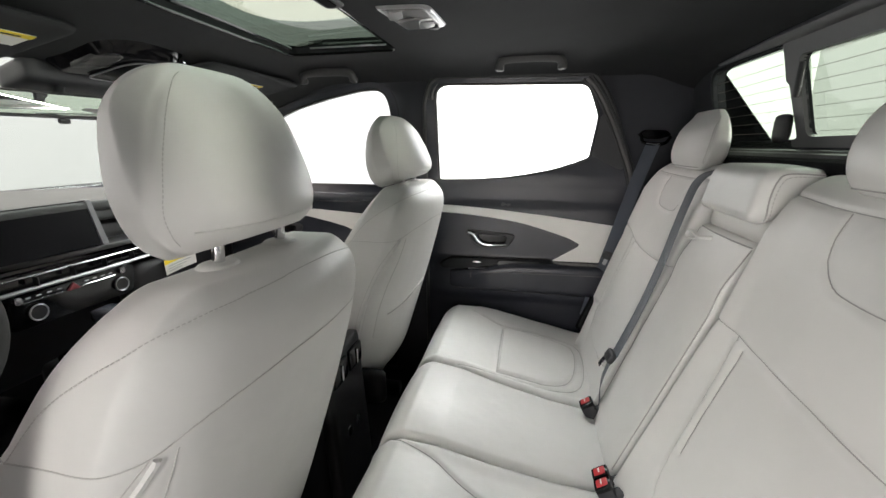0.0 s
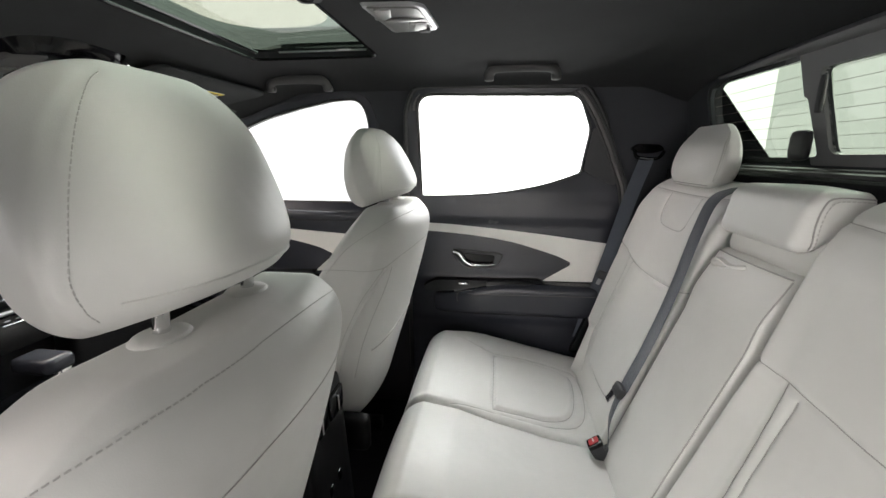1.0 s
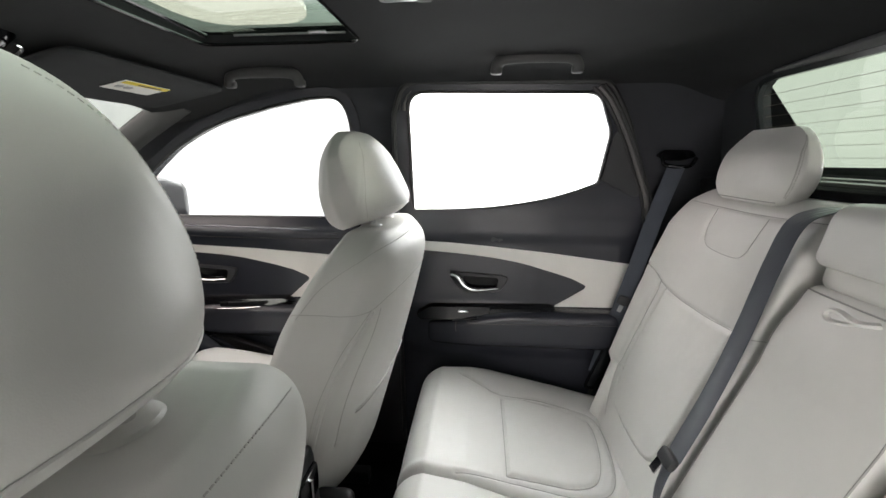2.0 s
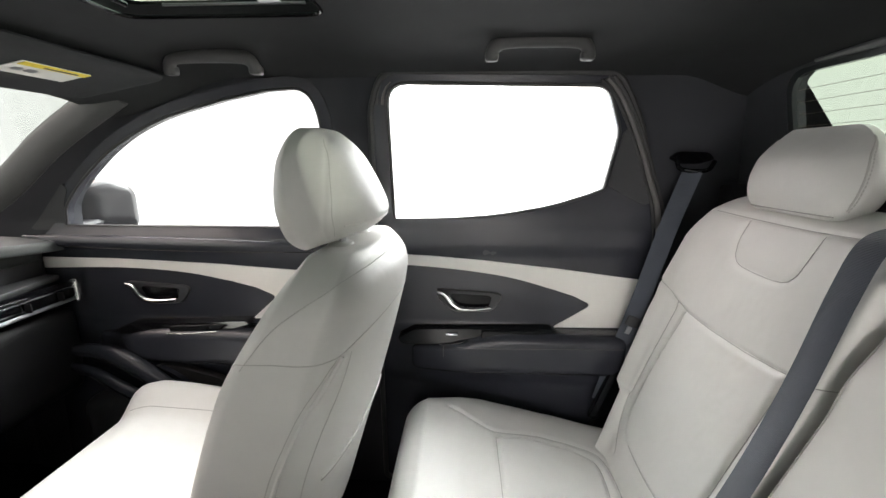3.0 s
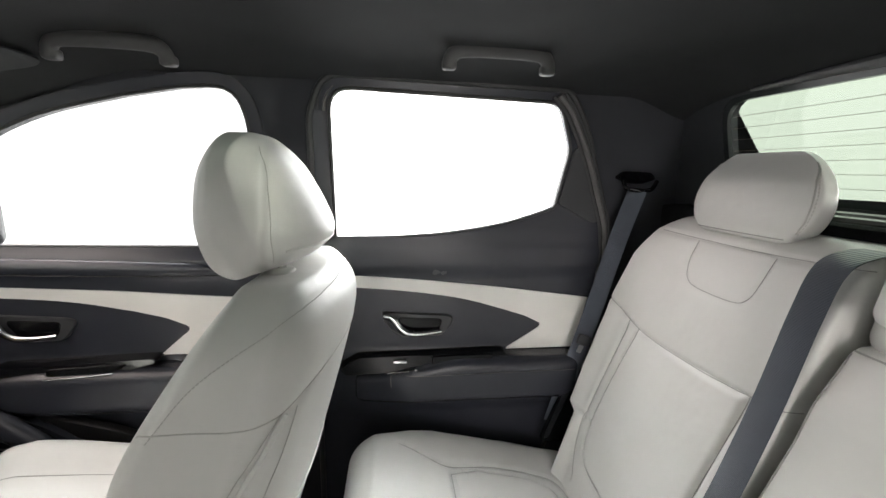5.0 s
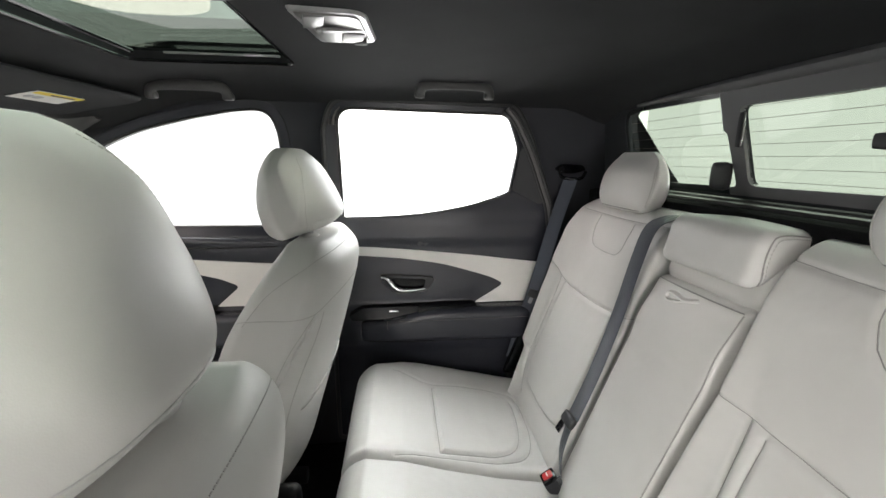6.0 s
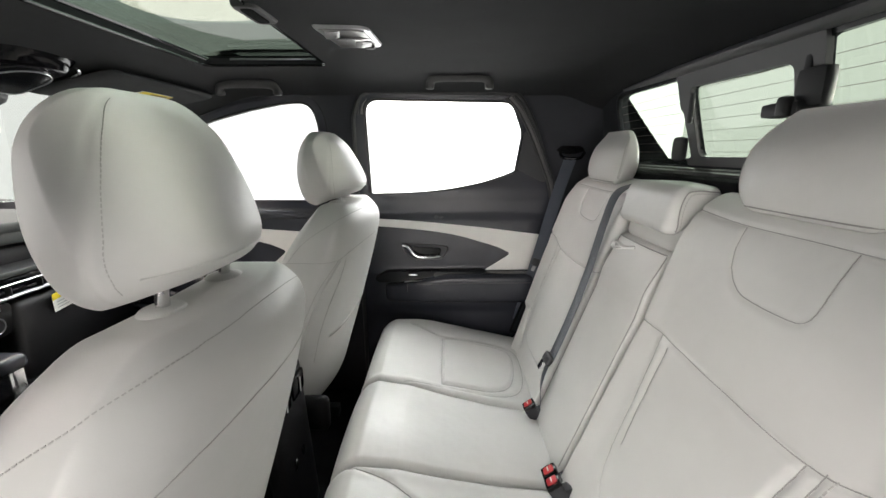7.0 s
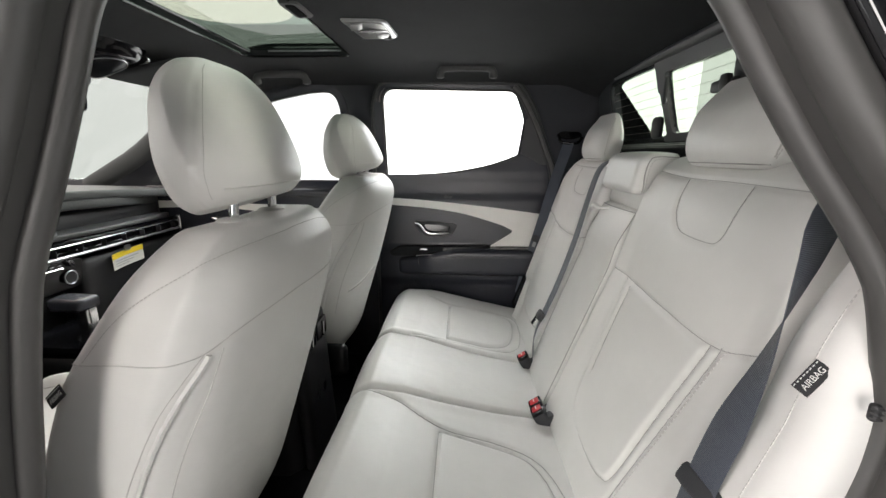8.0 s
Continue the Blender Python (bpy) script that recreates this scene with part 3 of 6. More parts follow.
mesh_object("switch_trim", *tube([(-0.22, 0.645, 0.4575), (-0.17, 0.646, 0.4625), (-0.14, 0.648, 0.4645)], 0.0022, 6), CHROME, sw, "thin bright line along the pocket edge")
door_lever(rear_door, -0.135, 0.568, 0.706)
pane = mesh_object("window_pane", *sheet(lambda x, z: (x, side_y(z) + 0.018, z), np.arange(-0.40, 0.30, 0.05), np.arange(0.76, 1.20, 0.05), (0, 0.004, 0)), CLEAR, rear_door, "clear closed window glass")
pane.visible_shadow = False
def open_seal(poly, r, mat, parent, label, inset=0.006):
    v, f = tube([(u, float(side_y(w)) - inset, w) for u, w in poly], r, 8, up=(0, 1, 0))
    mesh_object("window_seal", v, f, mat, parent, label)


outline_tube("window_seal", grow(REAR_WINDOW, 0.002), lambda u, w: (u, float(side_y(w)) - 0.004, w), 0.0045, RUBBER, rear_door, "thin rubber strip round the window")
for d, r, mt in ((0.014, 0.010, GREYSEAL), (0.027, 0.006, RUBBER), (0.040, 0.010, GREYSEAL)):
    edge = [p for p in grow(REAR_WINDOW, d) if 0.836 < p[1] < 1.172 and p[0] < (-0.27 if p[1] > 1.10 else -0.34)]
    open_seal(edge, [r * min(1.0, 0.12 + 0.10 * i) for i in range(len(edge))], mt, rear_door, "soft grey seal beside the window")
for d, r, mt in ((0.0, 0.0085, GREYSEAL), (0.014, 0.005, RUBBER), (-0.013, 0.005, RUBBER)):
    open_seal(spline([(0.185 + d, 1.172 + 0.3 * d), (0.226 + d, 1.130), (0.287 + d, 1.03), (0.338 + d, 0.925), (0.374 + d, 0.845), (0.386 + d, 0.77), (0.378 + d, 0.60), (0.36 + d, 0.42)], 5), r, mt, rear_door, "grey seal along the door's rear edge", 0.010)
mesh_object("quarter_trim", *sheet(lambda x, z: (x, side_y(z) - 0.012, z), np.arange(0.20, 0.40, 0.008), np.arange(0.80, 1.16, 0.008), (0, 0.006, 0),
                                   outer=rounded([(0.229, 0.912), (0.246, 1.05), (0.262, 1.058), (0.351, 0.868), (0.335, 0.860)], 0.006)), PLASTIC, rear_door, "black triangular trim behind the window")
outline_tube("door_seal", DOOR, lambda u, w: (u, float(side_y(w)) - 0.002, w), 0.008, RUBBER, rear_door, "rubber seal round the door edge")

front_door = thing("front_door", "closed front door with dark soft trim and pale inlay", "car door", "doors of the far side")
FDOOR = [(-0.56, -0.05), (-0.535, 0.70)] + [p for p in grow(FRONT_WINDOW, 0.030) if p[1] > 0.80] + [(-1.45, 0.70), (-1.47, -0.05)]


def fdoor_face(x, z):
    y = side_y(z) - 0.004 - 0.012 * smooth01(0.50, 0.47, z) - 0.022 * np.exp(-((z - 0.745) / 0.03) ** 2)
    return x, y, z


mesh_object("door_panel", *sheet(fdoor_face, np.arange(-1.48, -0.47, 0.009), np.arange(-0.06, 1.21, 0.009), (0, 0.02, 0), holes=[FRONT_WINDOW], outer=FDOOR), SOFT, front_door)
FINL = [(-1.46, 0.686), (-1.2, 0.684), (-0.9, 0.672), (-0.565, 0.650), (-0.555, 0.50), (-0.80, 0.500)] + fillet([(-0.77, 0.527), (-0.718, 0.573), (-0.78, 0.600)], [0, 0.018, 0]) + spline([(-0.85, 0.618), (-1.0, 0.645), (-1.2, 0.657), (-1.46, 0.652)], 4)
mesh_object("inlay", *sheet(lambda x, z: (x, fdoor_face(x, z)[1] - 0.004, z), np.arange(-1.47, -0.54, 0.008), np.arange(0.48, 0.71, 0.006), (0, 0.004, 0), outer=FINL), INLAY, front_door, "pale satin inlay band with a leaf shaped cut")
fa_v, fa_f = soft_box((0.36, 0.06, 0.060), 0.03, (50, 12, 14), lambda q: np.stack([q[:, 0] - 0.93, 0.70 + q[:, 1] * (0.3 + 0.7 * smooth01(-0.36, -0.2, q[:, 0])), 0.425 + q[:, 2] * (0.5 + 0.5 * smooth01(-0.36, -0.1, q[:, 0]))], 1))
mesh_object("armrest", fa_v, fa_f, SOFT, front_door, "padded dark grey armrest")
mesh_object("belt_roll", *tube([(x, float(side_y(0.745)) - 0.022 + 0.012 * smooth01(-0.75, -0.58, x), 0.742 - 0.030 * (x + 1.46) * 0.55) for x in np.linspace(-1.47, -0.575, 26)], [0.016 + 0.006 * math.sin(math.pi * k / 25) for k in range(26)], 12, squash=0.8, up=(0, 1, 0)), SOFT, front_door, "soft padded roll along the window line")
fs = mesh_object("switch_panel", *slab(rounded([(-1.22, 0.468), (-1.16, 0.492), (-0.80, 0.506), (-0.79, 0.498), (-0.86, 0.480), (-1.12, 0.462)], 0.006), lambda u, w: (u, 0 * u + 0.662 - 0.4 * (0.49 - w), w), (0, 0.05, 0), 0.003), GLOSS, front_door, "glossy black window switch panel")
mesh_object("pull_cup", *slab(rounded([(-1.03, 0.490), (-0.86, 0.498), (-0.88, 0.484), (-1.03, 0.476)], 0.005), lambda u, w: (u, 0 * u + 0.652 - 0.3 * (0.49 - w), w), (0, 0.01, 0), 0.002), SCREEN, fs, "dark pull pocket")
mesh_object("switch_trim", *tube([(-1.03, 0.640, 0.472), (-0.95, 0.642, 0.476), (-0.88, 0.646, 0.482)], 0.002, 6), CHROME, fs, "thin bright line along the pocket edge")
door_lever(front_door, -1.085, 0.575, 0.706)
mesh_object("door_bin", *soft_box((0.36, 0.05, 0.12), 0.04, (20, 8, 10), lambda q: np.stack([q[:, 0] - 1.0, 0.69 + q[:, 1], 0.16 + q[:, 2] + 0.12 * q[:, 0]], 1)), PLASTIC, front_door, "dark moulded storage bin")
mesh_object("bin_scoop", *tube(spline([(-1.36, 0.665, 0.400), (-1.26, 0.645, 0.408), (-1.16, 0.625, 0.392), (-1.06, 0.610, 0.345), (-0.97, 0.605, 0.285), (-0.86, 0.615, 0.235)], 6), [0.010 + 0.022 * math.sin(math.pi * min(1.0, 0.12 + k / 34)) for k in range(31)], 12, squash=0.75, up=(0, 1, 0)), SOFT, front_door, "curved grip above the bin")
mesh_object("bin_lip", *tube(spline([(-1.38, 0.660, 0.350), (-1.28, 0.635, 0.345), (-1.18, 0.615, 0.310), (-1.08, 0.605, 0.268), (-0.98, 0.600, 0.235), (-0.80, 0.605, 0.205)], 6), [0.008 + 0.014 * math.sin(math.pi * min(1.0, 0.12 + k / 34)) for k in range(31)], 12, squash=0.8, up=(0, 1, 0)), SOFT, front_door, "rounded upper lip of the storage bin")
mesh_object("bin_pocket", *slab(rounded([(-1.16, 0.335), (-1.05, 0.370), (-0.90, 0.330), (-0.80, 0.285), (-0.82, 0.235), (-1.0, 0.262)], 0.03), lambda u, w: (u, 0.652 + 0 * u, w), (0, 0.02, 0), 0.006), BLACKTRIM, front_door, "dark hollow of the door pocket")
mesh_object("bin_flap", *slab(rounded([(-1.075, 0.372), (-1.02, 0.345), (-0.90, 0.262), (-0.935, 0.252), (-1.02, 0.290)], 0.012), lambda u, w: (u, 0.628 + 0.10 * (w - 0.3), w), (0, 0.015, 0), 0.004), SOFT, front_door, "slanted inner face of the pocket")
fpane = mesh_object("window_pane", *sheet(lambda x, z: (x, side_y(z) + 0.018, z), np.arange(-1.40, -0.49, 0.05), np.arange(0.74, 1.20, 0.05), (0, 0.004, 0)), CLEAR, front_door, "clear closed window glass")
fpane.visible_shadow = False
for d, r in ((0.002, 0.0035),):
    outline_tube("window_seal", grow(FRONT_WINDOW, d), lambda u, w: (u, float(side_y(w)) - 0.006, w), r, RUBBER, front_door, "rubber strip round the window")
mesh_object("corner_trim", *sheet(lambda x, z: (x, side_y(z) - 0.006, z), np.arange(-1.50, -1.28, 0.01), np.arange(0.77, 0.95, 0.01), (0, 0.01, 0), outer=[(-1.46, 0.775), (-1.345, 0.775), (-1.33, 0.85), (-1.30, 0.895), (-1.31, 0.91)]), PLASTIC, front_door, "black corner trim by the mirror")

mirror_v, mirror_f = soft_box((0.062, 0.090, 0.092), 0.052, (18, 22, 16), lambda q: np.stack([q[:, 0] * (0.85 + 0.25 * smooth01(-0.1, 0.1, q[:, 1])) - 1.435 + 0.30 * q[:, 1], 0.93 + q[:, 1], 0.820 + q[:, 2] * (1 - 0.30 * smooth01(0.02, -0.10, q[:, 1])) - 0.02 * smooth01(0, 0.1, q[:, 1])], 1))
side_mirror = thing("side_mirror", "dark grey outside mirror on the front door", "side mirror")
mesh_object("housing", mirror_v, mirror_f, material("mirror_shell", (0.016, 0.016, 0.018), 0.25, vary=0.05), side_mirror)
mesh_object("arm", *tube([(-1.43, 0.74, 0.755), (-1.43, 0.86, 0.765), (-1.43, 0.95, 0.78)], [0.03, 0.035, 0.04], 10, squash=0.5), PLASTIC, side_mirror, "black mounting foot")

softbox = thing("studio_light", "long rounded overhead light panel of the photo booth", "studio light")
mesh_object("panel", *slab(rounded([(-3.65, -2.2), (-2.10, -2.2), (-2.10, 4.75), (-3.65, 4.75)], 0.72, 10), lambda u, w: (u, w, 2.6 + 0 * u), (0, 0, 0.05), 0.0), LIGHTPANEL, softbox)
# stands are added out of view so the panel doesn't float
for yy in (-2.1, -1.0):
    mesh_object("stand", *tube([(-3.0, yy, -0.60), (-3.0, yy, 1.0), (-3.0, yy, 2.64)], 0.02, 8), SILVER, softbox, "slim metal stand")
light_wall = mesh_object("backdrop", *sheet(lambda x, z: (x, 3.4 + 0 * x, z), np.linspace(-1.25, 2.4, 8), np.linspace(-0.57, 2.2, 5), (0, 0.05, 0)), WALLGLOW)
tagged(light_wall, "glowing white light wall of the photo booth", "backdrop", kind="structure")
# same wall carried forward, with a weaker emitted brightness
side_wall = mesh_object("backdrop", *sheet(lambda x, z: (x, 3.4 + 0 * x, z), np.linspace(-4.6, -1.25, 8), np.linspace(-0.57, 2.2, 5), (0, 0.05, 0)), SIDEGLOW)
tagged(side_wall, "white side wall of the photo booth, its brightness emitted", "backdrop", kind="structure")
# added out of view, beyond the driver's window, to brighten the rear seats
near_fill_panel = mesh_object("backdrop", *sheet(lambda x, z: (x, -3.6 + 0 * x, z), np.linspace(-4.3, -2.9, 6), np.linspace(0.7, 2.5, 5), (0, -0.05, 0)), NEARFILL)
# unseen panel, placed to throw a bright band on the driver's headrest
rear_fill = thing("fill_panel", "unseen bright panel added behind the car to light the front seat backs", "studio light")
mesh_object("panel", *sheet(lambda y, z: (4.45 + 0 * y, y, z), np.linspace(-0.82, -0.52, 4), np.linspace(0.75, 1.45, 5), (0.05, 0, 0)), REARFILLGLOW, rear_fill)
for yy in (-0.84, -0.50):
    mesh_object("stand", *tube([(4.48, yy, -0.57), (4.48, yy, 0.6), (4.48, yy, 1.4)], 0.015, 8), SILVER, rear_fill, "slim metal stand")
# front and rear walls emit the brightness they show through the glass
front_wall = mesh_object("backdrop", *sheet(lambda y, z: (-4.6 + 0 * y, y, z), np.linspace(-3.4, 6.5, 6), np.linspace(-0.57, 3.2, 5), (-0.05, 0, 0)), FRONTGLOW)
tagged(front_wall, "white end wall of the photo booth, its brightness emitted", "backdrop", kind="structure")
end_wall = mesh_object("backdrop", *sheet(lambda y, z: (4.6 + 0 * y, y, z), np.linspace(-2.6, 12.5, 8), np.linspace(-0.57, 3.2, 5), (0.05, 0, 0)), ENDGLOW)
tagged(end_wall, "white wall behind the car, its brightness emitted", "backdrop", kind="structure")
# tall fill added out of view; lights rear seats, passenger seat and far door
fill_panel = thing("fill_panel", "unseen tall narrow panel added to light the rear seats and far door", "studio light")
mesh_object("panel", *sheet(lambda x, z: (x, -3.6 + 0 * x, z), np.linspace(-0.95, -0.30, 4), np.linspace(-0.30, 2.5, 5), (0, -0.05, 0)), FILLGLOW, fill_panel)
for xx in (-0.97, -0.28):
    mesh_object("stand", *tube([(xx, -3.63, -0.57), (xx, -3.63, 0.8), (xx, -3.63, 2.4)], 0.015, 8), SILVER, fill_panel, "slim metal stand")
tagged(near_fill_panel, "unseen glowing panel added ahead of the doorway to light the rear seats", "backdrop", kind="structure")


# ---- rear bench ----
def back_x(z):
    """The front plane of the rear seat backs."""
    z = np.asarray(z, float)
    return 0.362 + np.where(z > 0.635, 0.20, 0.33) * (z - 0.635)


def dense(line, n=10):
    out = []
    for a, b in zip(line[:-1], line[1:]):
        out += [tuple(np.array(a) + (np.array(b) - np.array(a)) * k / n) for k in range(n)]
    return out + [tuple(line[-1])]


def rear_back(parent, inner, outer, z0, z1, lines, pads, bolster, dips=(), n=(14, 130, 170), thick=0.075, edge=(0.045, 0.07, 0.05)):
    """One padded seat back; inner(z) and outer(z) give its edges; lines are sewn grooves and pads raised inserts, in (y, z)."""
    hz = (z1 - z0) / 2

    def bend(q):
        a, u, z = q[:, 0], q[:, 1], q[:, 2] + (z0 + z1) / 2
        k = (u + 1) / 2
        yi, yo = inner(z), outer(z)
        y = yi + (yo - yi) * k
        front = smooth01(0.005, -0.03, a)
        x = back_x(z) + thick + a
        x = x + 0.020 * smooth01(z1 - 0.10, z1, z) * front
        P = np.stack([y, z], 1)
        bulge = bolster(k, z)
        for pad in pads:
            bulge = bulge + padded(P, pad)
        for dip in dips:
            bulge = bulge - padded(P, dip, 0.0035, 0.006)
        x = x - bulge * front + grooves(P, lines, 0.0045, 0.0045) * front
        return np.stack([x, y, z], 1)

    v, f = soft_box((thick, 1.0, hz), edge, n, bend)
    ob = mesh_object("backrest", v, f, LEATHER, parent)
    for line in lines:
        seam_on(v, f, [(0, y, z) for y, z in dense(line, 6)], (1, 0, 0), ob)
    return ob, v, f


def at_curve(zs, ys):
    return lambda z: np.interp(z, zs, ys)


rear_bench = thing("rear_bench", "light grey leather rear bench with three padded seats", "car seat", at=(0, 0, 0))
R_YOKE = spline([(0.622, 0.688), (0.597, 0.674), (0.475, 0.641), (0.32, 0.637), (0.176, 0.646), (0.085, 0.665)], 6)
R_REC = [(0.402, 0.862), (0.400, 0.83)] + spline([(0.396, 0.815), (0.385, 0.790), (0.355, 0.777), (0.268, 0.775), (0.240, 0.787), (0.230, 0.815), (0.228, 0.862)], 4)
R_PANEL = [(0.475, 0.641)] + spline([(0.488, 0.56), (0.497, 0.46), (0.496, 0.38), (0.478, 0.32), (0.43, 0.295), (0.30, 0.290), (0.22, 0.31), (0.195, 0.38), (0.186, 0.5), (0.176, 0.646)], 5)
R_PIPE = spline([(0.515, 0.652), (0.522, 0.55), (0.528, 0.44), (0.526, 0.37), (0.510, 0.30), (0.48, 0.25)], 5)
R_TOP = spline([(0.52, 0.868), (0.40, 0.866), (0.25, 0.866), (0.10, 0.872)], 5)


def wings(k, z):
    side = 0.016 * smooth01(0.74, 0.98, np.abs(2 * k - 1)) * smooth01(0.90, 0.55, z)
    return side + 0.010 * smooth01(0.84, 0.70, z) * smooth01(0.60, 0.70, z) * (1 - (2 * k - 1) ** 2)


rr_ob, rr_v, rr_f = rear_back(rear_bench, at_curve([0.2, 0.9], [0.128, 0.092]), at_curve([0.17, 0.385, 0.395, 0.60, 0.68, 0.80, 0.87, 0.905], [0.55, 0.565, 0.603, 0.615, 0.615, 0.588, 0.548, 0.505]),
                              0.17, 0.905, [R_YOKE, R_REC, R_PANEL, R_PIPE, R_TOP], [R_PANEL], wings, [R_REC])
L_YOKE = spline([(-0.158, 0.645), (-0.225, 0.637), (-0.39, 0.629), (-0.549, 0.627), (-0.62, 0.648), (-0.660, 0.668)], 6)
L_REC = [(-0.313, 0.862), (-0.318, 0.83)] + spline([(-0.330, 0.80), (-0.350, 0.780), (-0.380, 0.768), (-0.45, 0.766), (-0.480, 0.772), (-0.490, 0.80), (-0.493, 0.862)], 4)
L_PANEL = [(-0.225, 0.637)] + spline([(-0.231, 0.53), (-0.236, 0.40), (-0.250, 0.335), (-0.29, 0.30), (-0.40, 0.292), (-0.46, 0.303), (-0.490, 0.335), (-0.518, 0.48), (-0.549, 0.627)], 5)
L_PIPE = spline([(-0.572, 0.634), (-0.543, 0.49), (-0.515, 0.35), (-0.50, 0.26)], 6)
L_PIPE2 = spline([(-0.258, 0.625), (-0.258, 0.50), (-0.262, 0.42)], 5)
L_TOP = spline([(-0.175, 0.872), (-0.30, 0.864), (-0.45, 0.864), (-0.62, 0.862)], 5)
ll_ob, ll_v, ll_f = rear_back(rear_bench, at_curve([0.2, 0.9], [-0.130, -0.172]), at_curve([0.17, 0.30, 0.60, 0.68, 0.80, 0.87, 0.905], [-0.655, -0.668, -0.672, -0.672, -0.652, -0.635, -0.60]),
                              0.17, 0.905, [L_YOKE, L_REC, L_PANEL, L_PIPE, L_PIPE2, L_TOP], [L_PANEL], wings, [L_REC])
stitches_on(ll_v, ll_f, [(0, y, z) for y, z in dense([(y - 0.012, z) for y, z in L_PIPE], 4)], (1, 0, 0), ll_ob, 0.009, 0.0011)

# fold-down armrest in the middle, its surround and the low middle head restraint
C_IN, C_OUT = at_curve([0.2, 0.9], [-0.118, -0.160]), at_curve([0.2, 0.9], [0.122, 0.084])
mid_ob, mid_v, mid_f = rear_back(rear_bench, at_curve([0.2, 0.78], [-0.120, -0.152]), at_curve([0.2, 0.78], [0.116, 0.082]), 0.20, 0.778, [], [], lambda k, z: 0.012 + 0.006 * np.sin(np.pi * k), n=(10, 60, 110), thick=0.06, edge=(0.016, 0.09, 0.016))
mid_ob.name = "folding_armrest"
tagged(mid_ob, "smooth folded-up centre armrest")
for zs in ([(0, -0.120 + 0.006 - 0.0552 * (z - 0.2), z) for z in np.linspace(0.24, 0.768, 40)], [(0, 0.116 - 0.006 - 0.0586 * (z - 0.2), z) for z in np.linspace(0.24, 0.768, 40)], [(0, y, 0.771) for y in np.linspace(-0.144, 0.075, 24)]):
    seam_on(mid_v, mid_f, zs, (1, 0, 0), mid_ob, 0.0014)
su_v, su_f = soft_box((0.055, 0.122, 0.055), 0.03, (10, 30, 16), lambda q: np.stack([back_x(q[:, 2] + 0.82) + 0.07 + q[:, 0], -0.037 + q[:, 1], 0.822 + q[:, 2]], 1))
mesh_object("backrest_top", su_v, su_f, LEATHER, rear_bench, "short padded strip above the armrest")
loop_pts = spline([(0.351, -0.106, 0.780), (0.333, -0.088, 0.778), (0.326, -0.062, 0.788), (0.323, -0.042, 0.787), (0.322, -0.034, 0.777), (0.323, -0.045, 0.768), (0.328, -0.070, 0.770), (0.335, -0.090, 0.775), (0.351, -0.108, 0.778)], 5)
loop_pts = [(x, -0.100 + (y + 0.106) * 0.62, 0.778 + (z - 0.778) * 0.75) for x, y, z in loop_pts]
mesh_object("pull_loop", *ribbon(loop_pts, (1, 0, 0.2), 0.008, 0.0034), LEATHER, mid_ob, "small leather pull loop")


def middle_head(q):
    x, y, s = q[:, 0], q[:, 1], (q[:, 2] + 0.046) / 0.092
    k = (x + 0.085) / 0.17
    top = 0.914 - 0.010 * k
    deep = np.interp(k, [0, 0.22, 0.42, 0.65, 1.0], [0.104, 0.094, 0.062, 0.044, 0.036])
    swell = 0.006 * np.cos(np.clip(y / 0.112, -1, 1) * 1.5) * np.sin(math.pi * np.clip(k, 0, 1))
    return np.stack([0.470 + x + 0.022 * (s - 0.5) * (1 - k), -0.047 + y * (1 - 0.05 * k), top + swell * s - deep * (1 - s)], 1)


mh_v, mh_f = soft_box((0.085, 0.112, 0.046), (0.030, 0.020, 0.024), (40, 44, 26), middle_head)
middle_headrest = thing("head_restraint", "low wide light grey leather middle head restraint", "head restraint", "rear head restraints")
mhp = mesh_object("cushion", mh_v, mh_f, LEATHER, middle_headrest)
gusset = spline([(0.404, -0.3, 0.822), (0.404, -0.3, 0.86), (0.412, -0.3, 0.893), (0.43, -0.3, 0.903), (0.48, -0.3, 0.901), (0.535, -0.3, 0.895)], 8)
seam_on(mh_v, mh_f, gusset, (0, 1, 0), mhp, 0.0013)
stitches_on(mh_v, mh_f, [(x + 0.006, y, z - 0.005) for x, y, z in gusset], (0, 1, 0), mhp, 0.007, 0.0009)
for dy in (-0.05, 0.05):
    mesh_object("post", *tube([(0.455, -0.047 + dy, 0.80), (0.455, -0.047 + dy, 0.85)], 0.006, 10), STEEL, middle_headrest, "steel post")


